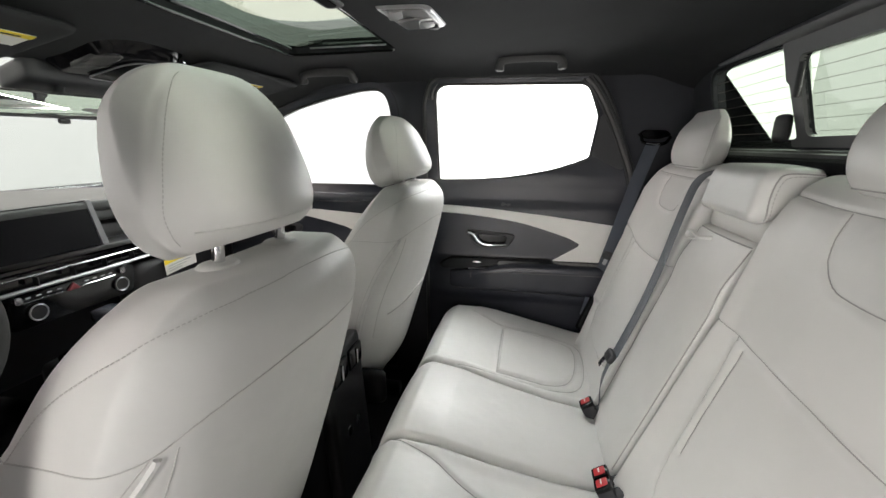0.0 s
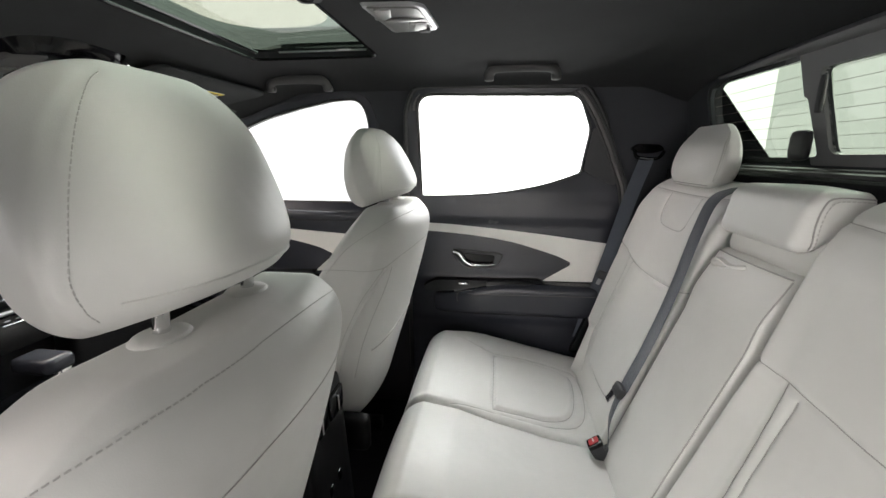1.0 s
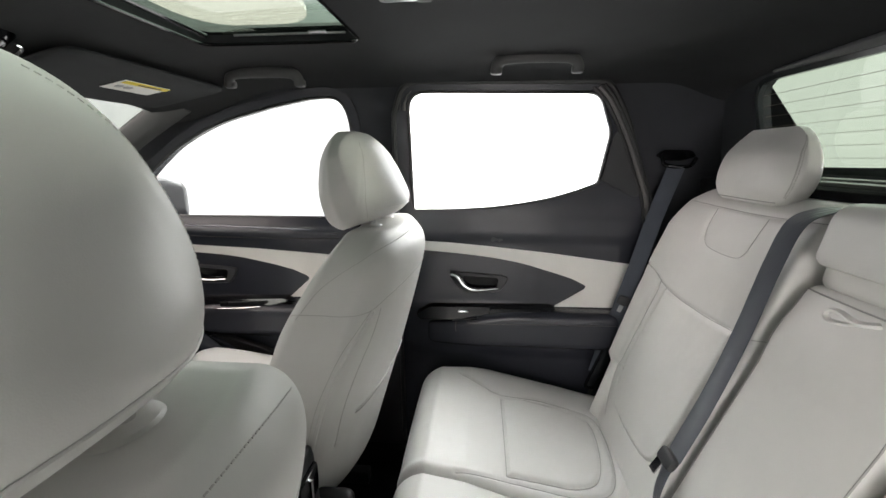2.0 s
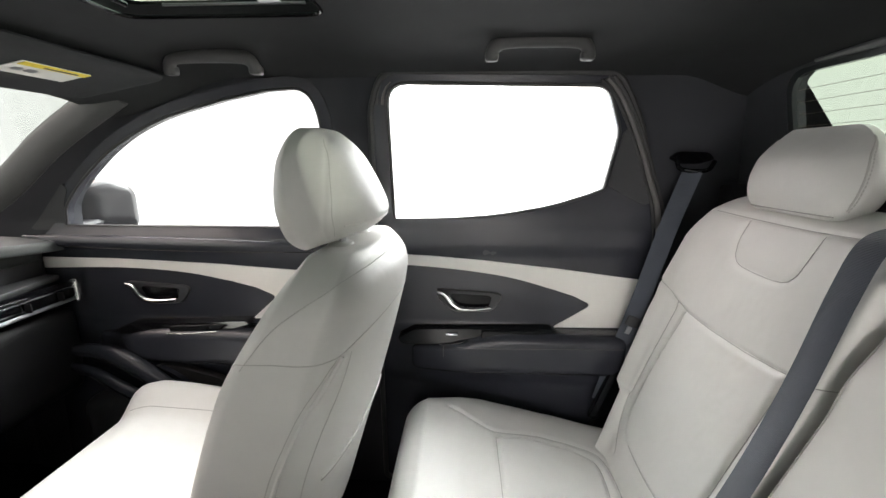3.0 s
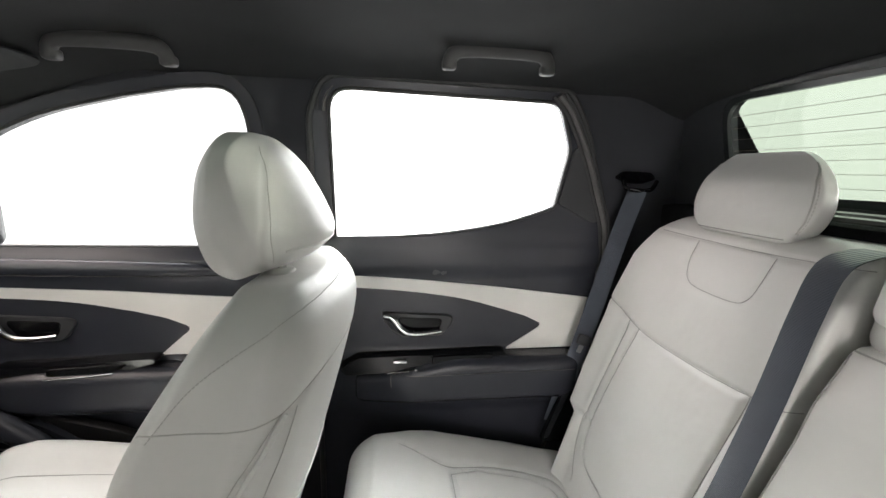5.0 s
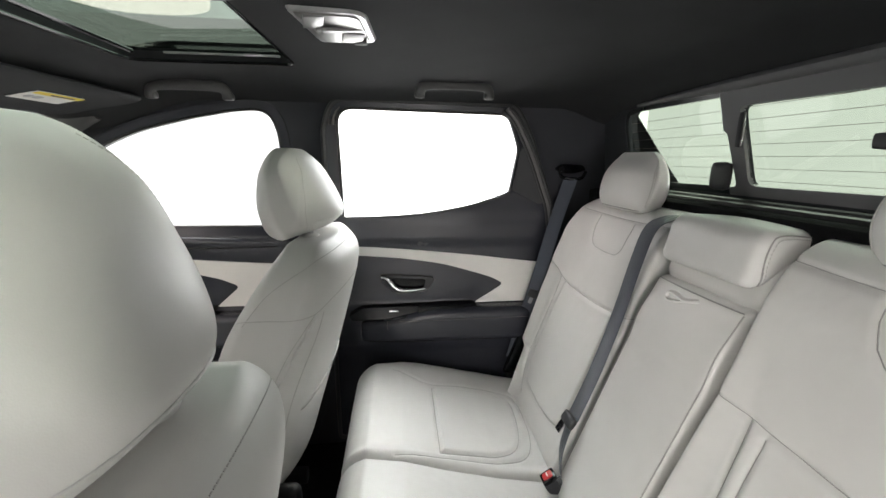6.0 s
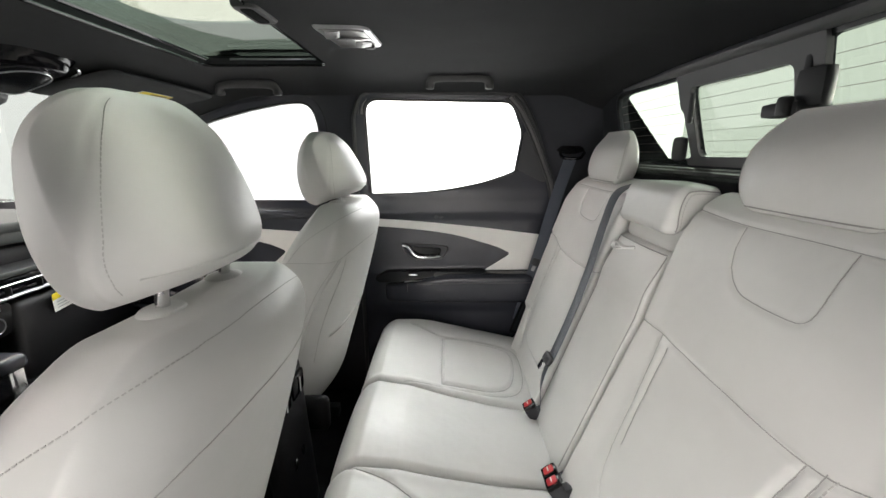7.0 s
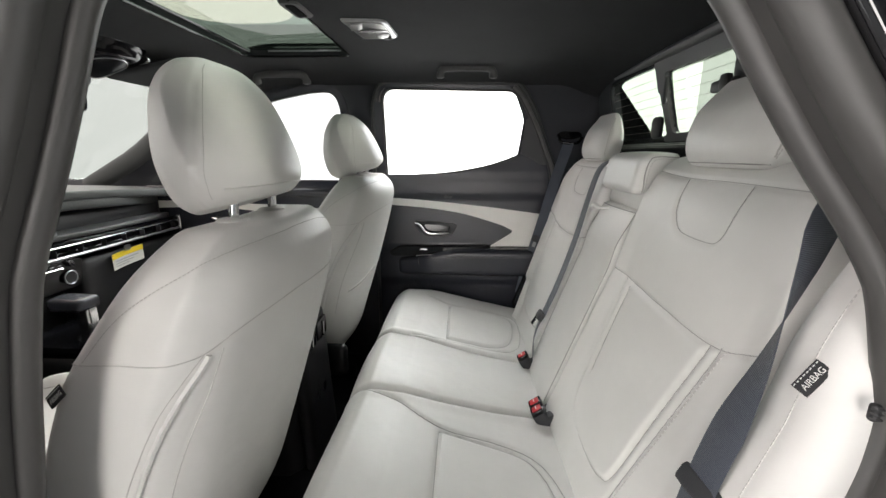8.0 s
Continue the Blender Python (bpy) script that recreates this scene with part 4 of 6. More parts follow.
def rear_headrest(yc, hw, inb):
    """A plump rear head restraint; inb is the side on which its gusset faces the middle."""
    t = thing("head_restraint", "rounded light grey leather head restraint on the rear bench", "head restraint", "rear head restraints")

    def bend(q):
        x, y, z = q[:, 0], q[:, 1], q[:, 2]
        up = smooth01(-0.08, 0.08, z)
        w = 1.0 - 0.24 * np.clip((z + 0.02) / 0.098, 0, 1) ** 2
        puff = 0.012 * np.cos(np.clip(y / hw, -1, 1) * 1.45) * np.cos(np.clip(z / 0.08, -1, 1) * 1.2) * smooth01(0.02, -0.03, x)
        return np.stack([0.464 + (x - 0.006) * (1 - 0.42 * up) + 0.10 * z - puff + 0.012 * smooth01(0.020, 0.078, z) * smooth01(0.0, -0.03, x), yc + y * w, 0.962 + z], 1)

    v, f = soft_box((0.040, hw, 0.076), (0.028, 0.050, 0.073), (34, 76, 56), bend)
    c = mesh_object("cushion", v, f, LEATHER, t)
    for s in (-1, 1):
        line = [(0.430 + 0.20 * (z - 0.962) + 0.010 * smooth01(0.99, 1.03, z), yc + s * hw * (1.0 - 0.24 * max(0.0, (z - 0.942) / 0.098) ** 2), z) for z in np.linspace(0.892, 1.030, 26)]
        sewn(v, f, line, c, 0.0013, STITCH)
        sewn(v, f, [(x + 0.007, y, z) for x, y, z in line], c, 0.0009, STITCH, 0.006)
    seam_on(v, f, [(0.30, yc + u, 0.894) for u in np.linspace(-hw * 0.92, hw * 0.92, 30)], (1, 0, 0), c, 0.0012)
    for dy in (-0.055, 0.055):
        mesh_object("post", *tube([(0.462, yc + dy, 0.84), (0.462, yc + dy, 0.90)], 0.006, 10), STEEL, t, "steel post")
        mesh_object("collar", *tube([(0.462, yc + dy, 0.885), (0.462, yc + dy, 0.902)], [0.017, 0.014], 14), LEATHER, t, "pale plastic post guide")
    return t


rear_headrest(0.320, 0.128, -1)
rear_headrest(-0.395, 0.135, 1)


# cushions
def cushion_z(x):
    x = np.asarray(x, float)
    return np.interp(x, [-0.32, -0.25, -0.16, -0.06, 0.08, 0.20, 0.30], [0.285, 0.312, 0.298, 0.267, 0.232, 0.212, 0.20])


def rear_cushion(y0, y1, lines, pads, label, crown, front=-0.315):
    def bend(q):
        x = q[:, 0] * (0.30 - front) / 2 + (0.30 + front) / 2
        k = (q[:, 1] + 1) / 2
        y = y0(x) + (y1(x) - y0(x)) * k
        top = smooth01(-0.02, 0.03, q[:, 2])
        P = np.stack([x, y], 1)
        z = cushion_z(x) - 0.09 + q[:, 2]
        lift = crown(k, x)
        for p in pads:
            lift = lift + padded(P, p)
        z = z + (lift - grooves(P, lines, 0.0055, 0.005)) * top
        z = np.where(q[:, 2] < 0, z - 1.0 * np.clip(-q[:, 2] - 0.05, 0, 1), z)
        x = x + 0.05 * smooth01(0.02, -0.09, q[:, 2]) * smooth01(-0.2, -0.315, x)
        return np.stack([x, y, z], 1)

    v, f = soft_box((1.0, 1.0, 0.09), (0.16, 0.10, 0.05), (130, 120, 16), bend)
    ob = mesh_object("seat", v, f, LEATHER, rear_bench, label)
    for line in lines:
        seam_on(v, f, [(x, y, 1.0) for x, y in dense(line, 6)], (0, 0, -1), ob)
    return ob


RC = [(-0.064, 0.195), (-0.064, 0.345), (-0.064, 0.490)] + spline([(0.0, 0.515), (0.10, 0.515), (0.165, 0.495), (0.195, 0.455), (0.185, 0.33), (0.155, 0.245), (0.10, 0.212), (0.02, 0.203), (-0.064, 0.195)], 5)
RC3 = spline([(-0.19, 0.57), (-0.12, 0.535), (-0.064, 0.515), (0.05, 0.540), (0.15, 0.530), (0.215, 0.49), (0.215, 0.32), (0.18, 0.22), (0.10, 0.188), (-0.05, 0.176), (-0.18, 0.160)], 5)
rear_cushion(at_curve([-0.32, 0.2], [0.150, 0.140]), at_curve([-0.32, -0.10, 0.10, 0.3], [0.60, 0.655, 0.66, 0.63]), [RC, RC3], [RC], "light grey leather outer seat cushion with a sewn insert",
             lambda k, x: 0.010 * np.sin(np.pi * k) + 0.014 * smooth01(0.75, 0.95, k) * smooth01(-0.3, 0.0, x) + 0.01 * smooth01(0.1, 0.0, k))
rear_cushion(at_curve([-0.32, 0.2], [-0.195, -0.150]), at_curve([-0.32, 0.2], [0.150, 0.140]), [], [], "plain light grey leather middle cushion",
             lambda k, x: 0.018 * np.sin(np.pi * k) ** 0.7)
LC = [(x, -0.108 - y) for x, y in RC]
LC3 = spline([(-0.26, -0.205), (-0.177, -0.226), (-0.10, -0.270), (-0.032, -0.292), (0.08, -0.296), (0.165, -0.335), (0.205, -0.43), (0.215, -0.56), (0.15, -0.640), (0.05, -0.655), (-0.06, -0.630), (-0.13, -0.640), (-0.19, -0.68)], 5)
rear_cushion(at_curve([-0.32, 0.2], [-0.195, -0.150]), at_curve([-0.32, -0.10, 0.10, 0.3], [-0.69, -0.735, -0.74, -0.72]), [LC, LC3], [LC], "light grey leather outer seat cushion with a sewn insert",
             lambda k, x: 0.010 * np.sin(np.pi * k) + 0.014 * smooth01(0.75, 0.95, k) * smooth01(-0.3, 0.0, x) + 0.01 * smooth01(0.1, 0.0, k))
mesh_object("side_cover", *soft_box((0.045, 0.022, 0.10), 0.02, (10, 8, 16), lambda q: np.stack([0.285 + 0.8 * q[:, 0] + 0.32 * q[:, 2], 0.655 + 0.8 * q[:, 1], 0.315 + 0.9 * q[:, 2]], 1)), SCREEN, rear_bench, "black plastic cover at the seat's outer hinge")
box_part("base", (0.50, 1.30, 0.24), (0.02, -0.04, 0.03), PLASTIC, rear_bench, "black plastic seat base", 0.03)

# side bolster by the open doorway, with its woven tag
def side_pad(q):
    x, y, z = q[:, 0], q[:, 1], q[:, 2] + 0.52
    return np.stack([back_x(z) + 0.020 + x + 0.03 * smooth01(0.7, 0.9, z), -0.738 + y * (1 - 0.35 * smooth01(0.62, 0.88, z)), z], 1)


sp_v, sp_f = soft_box((0.06, 0.052, 0.36), 0.038, (16, 24, 70), side_pad)
sp = mesh_object("side_bolster", sp_v, sp_f, LEATHER, rear_bench, "narrow padded side bolster")
stitches_on(sp_v, sp_f, [(0, -0.745 + 0.0 * z, z) for z in np.linspace(0.25, 0.85, 60)], (1, 0, 0), sp, 0.006, 0.0008, FAINT)


# ---- seat belts ----
def buckle(x, y, z, lean, n=1):
    t = thing("belt_buckle", "black seat belt buckle with a red release button, between the cushions", "seat belt buckle", "buckles")
    for i in range(n):
        yy = y - 0.032 * i
        b = box_part("housing", (0.036, 0.030, 0.075), (x + 0.004, yy, z - 0.032), PLASTIC, t, "black plastic housing", 0.006, (0, lean, 0))
        box_part("stalk", (0.030, 0.027, 0.060), (x + 0.030, yy, z - 0.035), PLASTIC, b, "black belt stalk", 0.005, (0, lean, 0))
        box_part("bezel", (0.037, 0.031, 0.014), (x - 0.0145, yy, z + 0.000), GLOSS, b, "glossy black rim", 0.004, (0, lean, 0))
        box_part("button", (0.026, 0.020, 0.012), (x - 0.0165, yy, z + 0.003), RED, b, "red release button", 0.003, (0, lean, 0))
        box_part("button_mark", (0.003, 0.012, 0.001), (x - 0.0200, yy, z + 0.0085), LABEL, b, "pale printed mark", 0.0003, (0, lean, 0))
    return t


buckle(0.205, 0.095, 0.262, -35)
buckle(0.205, -0.145, 0.250, -35, 2)


def strap(name, pts, sides, label, width=0.047):
    t = thing(name, label, "seat belt", "rear seat belts")
    v, f = ribbon(pts, sides, width, 0.0016)
    mesh_object("webbing", v, f, BELT, t)
    return t


# far outer belt
b1 = strap("seat_belt", spline([(0.425, 0.640, 0.955), (0.385, 0.640, 0.82), (0.345, 0.640, 0.66), (0.318, 0.645, 0.55), (0.285, 0.65, 0.42), (0.255, 0.66, 0.28)], 8), (0.55, -0.3, -0.15), "dark blue-grey seat belt hanging from the rear pillar", 0.045)
mesh_object("guide_loop", *tube(spline([(0.385, 0.646, 0.982), (0.392, 0.640, 0.960), (0.425, 0.638, 0.953), (0.462, 0.640, 0.956), (0.480, 0.646, 0.978)], 6), 0.0055, 8), GLOSS, b1, "black belt guide on the pillar")
mesh_object("guide_edge", *tube([(0.400, 0.634, 0.957), (0.428, 0.632, 0.953), (0.456, 0.634, 0.956)], 0.0022, 6), CHROME, b1, "bright inner edge of the belt guide")
mesh_object("anchor_cover", *slab(rounded([(0.376, 0.984), (0.412, 0.970), (0.450, 0.970), (0.488, 0.982), (0.470, 1.000), (0.395, 1.002)], 0.010), lambda u, w: (u, 0.660 - 0.24 * (w - 0.97), w), (0, 0.02, 0), 0.004), GLOSS, b1, "black cover plate of the belt guide")
tg = box_part("tongue", (0.038, 0.012, 0.030), (0.314, 0.632, 0.545), PLASTIC, b1, "black and steel latch tongue", 0.005, (0, 20, 0))
box_part("tongue_plate", (0.014, 0.003, 0.022), (0.304, 0.630, 0.520), SILVER, tg, "steel plate of the tongue", 0.001, (0, 20, 0))
# middle belt, laid over the seat edge
b2 = strap("seat_belt", spline([(0.470, 0.108, 0.898), (0.430, 0.115, 0.893), (0.395, 0.122, 0.870), (0.372, 0.124, 0.80), (0.340, 0.126, 0.66), (0.300, 0.128, 0.52), (0.258, 0.130, 0.40)], 8), (0, 1, 0), "dark blue-grey middle seat belt lying over the seat back")
tg = box_part("tongue", (0.030, 0.050, 0.018), (0.246, 0.130, 0.392), PLASTIC, b2, "black latch tongue", 0.007, (0, -60, 0))
box_part("tongue_plate", (0.003, 0.022, 0.030), (0.228, 0.136, 0.372), CHROME, tg, "steel plate of the tongue", 0.001, (0, 30, 0))
mesh_object("lower_webbing", *ribbon(spline([(0.255, 0.128, 0.40), (0.238, 0.122, 0.36), (0.226, 0.116, 0.31), (0.228, 0.112, 0.25)], 6), (0.2, 0.9, 0.2), 0.036, 0.0016), BELT, b2)
# near belt beside the doorway
b3 = strap("seat_belt", spline([(0.42, -0.692, 0.93), (0.358, -0.706, 0.86), (0.341, -0.710, 0.80), (0.327, -0.712, 0.74), (0.313, -0.712, 0.68), (0.297, -0.710, 0.62), (0.280, -0.704, 0.54), (0.262, -0.702, 0.44)], 4), [(math.cos(a), math.sin(a), -0.1) for a in np.radians(np.interp(np.arange(29), [0, 6, 13, 21, 28], [10, 16, 52, 95, 98]))], "dark blue-grey seat belt hanging beside the doorway")
box_part("tongue", (0.030, 0.066, 0.024), (0.280, -0.702, 0.51), PLASTIC, b3, "black latch tongue", 0.008, (0, -60, 10))


# ---- front seats ----
def profile(x, knots):
    """A smooth curve through the knots, read at x."""
    p = np.array(spline(knots, 12))
    return np.interp(x, p[:, 0], p[:, 1])


def head_seam(z):
    """How far forward the crease of a front head restraint runs at a height."""
    return np.interp(z, [0.84, 0.90, 0.96, 1.01, 1.045], [-0.388, -0.380, -0.384, -0.392, -0.402])


def front_seat(yc, label, dz=0.0, top=1.043, low=0.0, pocket=(), deep=0.0, raise_seams=0.018):
    seat = thing("front_seat", label, "car seat", "front seats")
    LINES = BACKLINES[:1] + [[(x, y, z + raise_seams) for x, y, z in line] for line in BACKLINES[1:]]

    def back(q):
        a, u, z = q[:, 0], q[:, 1], q[:, 2] + 0.495
        hw = profile(z, [(0.18, 0.205), (0.30, 0.245), (0.45, 0.264), (0.60, 0.262), (0.66, 0.256), (0.74, 0.238), (0.79, 0.215), (0.815, 0.195), (0.835, 0.165)])
        y = u * hw
        rear = profile(z, [(0.18, -0.430), (0.30, -0.395), (0.55, -0.320), (0.74, -0.272), (0.80, -0.278), (0.835, -0.300)])
        front = np.interp(z, [0.18, 0.30, 0.55, 0.74, 0.80, 0.835], [-0.640, -0.610, -0.520, -0.445, -0.425, -0.425])
        k = (a + 1) / 2
        x = front + (rear - front) * k
        x = x - 0.055 * np.abs(u) ** 2.2 * k - 0.045 * smooth01(0.55, 0.95, np.abs(u)) * (1 - k) * smooth01(0.84, 0.6, z)
        g = grooves(np.stack([x, y, z], 1), LINES, 0.004, 0.0045)
        return np.stack([x - g, yc + y, z + dz - low * smooth01(0.45, 0.75, z)], 1)

    v, f = soft_box((1.0, 1.0, 0.320), (0.45, 0.30, 0.085), (40, 110, 130), back)
    ob = mesh_object("backrest", v, f, LEATHER, seat)
    for line in LINES[1:4] + LINES[5:]:
        sewn(v, f, [(x, yc + y, z + dz - low) for x, y, z in line], ob, 0.0008, STITCH)
    sewn(v, f, [(x, yc + y, z + dz - low) for x, y, z in LINES[0]], ob, 0.0008, STITCH, 0.0055)
    for line in pocket:
        sewn(v, f, [(x, yc + y, z + dz) for x, y, z in line], ob, 0.0016, SEAM)
        sewn(v, f, [(x, yc + y, z + dz + 0.007) for x, y, z in line], ob, 0.0022, LEATHER).name = "piping"
    sewn(v, f, [((a[0] + b[0]) / 2, yc + (a[1] + b[1]) / 2, (a[2] + b[2]) / 2 + dz - low) for a, b in zip(LINES[3], LINES[4])], ob, 0.0042, LEATHER).name = "piping"

    def head(q):
        a, u, t = q[:, 0], q[:, 1], q[:, 2]
        t = np.where(t < 0, t - 0.5 * np.sin(math.pi * np.abs(t)) / math.pi, t)
        k, s = (a + 1) / 2, (t + 1) / 2
        zb = 0.796 + 0.052 * k - 0.5 * deep * (1 - k)
        z = zb + (top - zb) * s
        front = profile(s, [(0, -0.445), (0.15, -0.466), (0.4, -0.480), (0.65, -0.477), (0.85, -0.467), (1.0, -0.455)]) - deep
        rear = profile(s, [(0, -0.298), (0.15, -0.304), (0.4, -0.322), (0.65, -0.345), (0.85, -0.366), (1.0, -0.382)])
        hw = profile(s, [(0, 0.128), (0.3, 0.146), (0.6, 0.142), (0.85, 0.127), (1.0, 0.110)])
        x = front + (rear - front) * k
        x = x - 0.050 * np.abs(u) ** 2.4 * k + 0.030 * np.abs(u) ** 2.4 * (1 - k)
        y = u * hw
        # the back panel meets the side gussets in a sewn crease, and the underside is cut flat
        off = x - head_seam(z)
        ridge = np.clip(1 - np.abs(off) / 0.085, 0, 1) ** 1.7 * smooth01(0.035, 0.10, np.abs(y))
        lift = 0.013 * ridge - 0.0022 * np.exp(-(off / 0.0035) ** 2) * smooth01(0.03, 0.08, np.abs(y))
        x, y = x + 0.6 * lift, y + 0.8 * lift * np.sign(y)
        low_z = np.interp(x, [-0.49, -0.40, -0.30], [0.784, 0.822, 0.848])
        z = np.where(z < low_z, low_z + 0.25 * (z - low_z), z)
        return np.stack([x, yc + y, z + dz], 1)

    v, f = soft_box((1.0, 1.0, 1.0), (0.66, 0.62, 0.60), (64, 70, 60), head)
    hd = mesh_object("head_restraint", v, f, LEATHER, seat, "large rounded leather head restraint")
    for s in (-1, 1):
        line = [(float(head_seam(z)) + 0.008, yc + s * y, z + dz) for x, y, z in HEADLINE if z < top - 0.004]
        sewn(v, f, [(x + 0.006, y, z) for x, y, z in line], hd, 0.0006, STITCH, 0.0055)
    rim = [(-0.288 - 2.6 * u * u, yc + u, dz + 0.849 - 0.1 * u * u) for u in np.linspace(-0.135, 0.135, 46)]
    sewn(v, f, rim, hd, 0.0015, LEATHER)
    for dy in (-0.066, 0.066):
        p = mesh_object("post", *tube([(-0.378, yc + dy, 0.77 + dz), (-0.372, yc + dy, 0.86 + dz)], 0.0075, 12), STEEL, hd, "bright steel post")
        mesh_object("collar", *tube([(-0.377, yc + dy, h + dz - low) for h in (0.796, 0.806, 0.813, 0.818, 0.820)], [0.031, 0.032, 0.031, 0.026, 0.012], 22, squash=0.8, up=(1, 0, 0)), LEATHER, hd, "pale plastic post guide")

    def cushion(q):
        x = q[:, 0] * 0.29 - 0.80
        y = yc + q[:, 1] * ((0.262 if yc > 0 else 0.228) - 0.02 * smooth01(-0.9, -1.1, x))
        u = np.abs(q[:, 1])
        z = np.interp(x, [-1.1, -1.0, -0.8, -0.6, -0.5], [0.295, 0.312, 0.284, 0.245, 0.235]) - 0.08 + q[:, 2] + 0.055 * smooth01(0.55, 0.95, u) * smooth01(-0.02, 0.05, q[:, 2])
        return np.stack([x, y, z], 1)

    cv, cf = soft_box((1.0, 1.0, 0.085), (0.2, 0.15, 0.05), (40, 44, 12), cushion)
    cu = mesh_object("seat", cv, cf, LEATHER, seat, "leather seat cushion with raised sides")
    for s in (-1, 1):
        seam_on(cv, cf, [(x, yc + s * (0.16 + 0.02 * math.sin(6 * x)), 1) for x in np.linspace(-1.05, -0.55, 40)], (0, 0, -1), cu)
    box_part("base", (0.46, 0.44, 0.22), (-0.78, yc, 0.09), BLACKTRIM, seat, "black plastic seat base", 0.04)
    for s in (-1, 1):
        box_part("rail", (0.55, 0.04, 0.05), (-0.76, yc + 0.19 * s, -0.055), PLASTIC, seat, "black seat rail", 0.008)
    mesh_object("hinge_cover", *soft_box((0.05, 0.02, 0.055), 0.02, (8, 6, 8), lambda q: q + np.array((-0.445, yc - 0.225, 0.225))), BLACKTRIM, seat, "black recliner cover")
    return seat, ob


HEADLINE = spline([(-0.400, 0.060, 1.045), (-0.394, 0.085, 1.025), (-0.384, 0.113, 0.980), (-0.380, 0.132, 0.930), (-0.379, 0.140, 0.880), (-0.376, 0.120, 0.845)], 8)
BACKLINES = [spline(p, 8) for p in (
    [(-0.477, -0.254, 0.666), (-0.435, -0.243, 0.718), (-0.389, -0.232, 0.754), (-0.348, -0.212, 0.780), (-0.315, -0.160, 0.796), (-0.295, -0.08, 0.803), (-0.289, 0.0, 0.806), (-0.29, 0.1, 0.802), (-0.30, 0.18, 0.79)],
    [(-0.501, -0.249, 0.646), (-0.435, -0.257, 0.649), (-0.385, -0.25, 0.647), (-0.343, -0.225, 0.651)],
    [(-0.343, -0.225, 0.651), (-0.315, -0.179, 0.674), (-0.294, -0.098, 0.688), (-0.286, -0.03, 0.690), (-0.29, 0.078, 0.685), (-0.31, 0.17, 0.67)],
    [(-0.343, -0.225, 0.651), (-0.366, -0.243, 0.617), (-0.391, -0.256, 0.578), (-0.418, -0.262, 0.524), (-0.45, -0.262, 0.45), (-0.48, -0.255, 0.35)],
    [(-0.338, -0.215, 0.648), (-0.357, -0.236, 0.605), (-0.38, -0.248, 0.56), (-0.405, -0.255, 0.51), (-0.43, -0.256, 0.44), (-0.46, -0.25, 0.34)],
    [(-0.331, -0.205, 0.652), (-0.349, -0.216, 0.593), (-0.381, -0.231, 0.517), (-0.41, -0.235, 0.44), (-0.43, -0.23, 0.35)],
    [(-0.325, 0.202, 0.672), (-0.349, 0.216, 0.593), (-0.381, 0.231, 0.517), (-0.41, 0.235, 0.44), (-0.43, 0.23, 0.35)])]
front_seat(-0.45, "light grey leather driver's seat with head restraint", low=0.012)
front_seat(0.335, "light grey leather passenger seat with head restraint", 0.018, 1.018, deep=0.016, raise_seams=0.026,
           pocket=[spline([(-0.343, 0.054, 0.480), (-0.345, -0.052, 0.473), (-0.355, -0.111, 0.461), (-0.388, -0.211, 0.445)], 6)])


# ---- roof fittings ----
sunroof = thing("sunroof", "green tinted glass sunroof in a black frame", "sunroof")
OPEN2 = grow(SUNROOF, 0.002)
v, f = sheet(lambda u, w: (u, w, 1.222 + 0 * u), np.arange(-1.02, -0.34, 0.015), np.arange(-0.52, 0.42, 0.015), (0, 0, 0.022), holes=[OPEN2], outer=rounded([(-1.0, -0.50), (-0.36, -0.50), (-0.36, 0.40), (-1.0, 0.40)], 0.03))
mesh_object("frame", v, f, SCREEN, sunroof, "black moulded frame of the opening")
mesh_object("glass", *sheet(lambda u, w: (u, w, 1.248 + 0.02 * (u + 0.7) + 0 * w), np.arange(-1.0, -0.37, 0.06), np.arange(-0.50, 0.41, 0.06), (0, 0, 0.005)), ROOFGLASS, sunroof, "green tinted roof glass")
v, f = tube([(u, w, 1.2185) for u, w in SUNROOF], 0.0035, 8, closed=True, up=(0, 0, 1))
mesh_object("trim_ring", v, f, GLOSS, sunroof, "glossy black edge strip")
mesh_object("side_rail", *tube([(-0.66, 0.285, 1.232), (-0.55, 0.285, 1.232), (-0.42, 0.285, 1.232)], 0.0035, 8, squash=0.7), SILVER, sunroof, "grey slide rail along the opening")
mesh_object("front_seal", *tube([(-0.722, -0.38, 1.232), (-0.722, 0.0, 1.234), (-0.722, 0.28, 1.232)], 0.005, 8), GLOSS, sunroof, "rubber strip along the front edge")
box_part("sticker", (0.035, 0.012, 0.003), (-0.47, 0.262, 1.228), SILVER, sunroof, "small grey maker's plate", 0.001)
hb = mesh_object("shade_handle", *slab(rounded([(-0.415, -0.205), (-0.372, -0.20), (-0.368, -0.10), (-0.41, -0.095)], 0.014), lambda u, w: (u, w, 1.2130 + 0 * u), (0, 0, 0.012), 0.004), TRIM, sunroof, "grey recessed sunshade grip")
# the hollow is a flat black plate, its shade put into the colour
mesh_object("handle_recess", *slab(rounded([(-0.404, -0.190), (-0.382, -0.188), (-0.380, -0.112), (-0.402, -0.110)], 0.008), lambda u, w: (u, w, 1.2112 + 0 * u), (0, 0, 0.01), 0.002), CARPET, hb, "dark hollow of the grip")

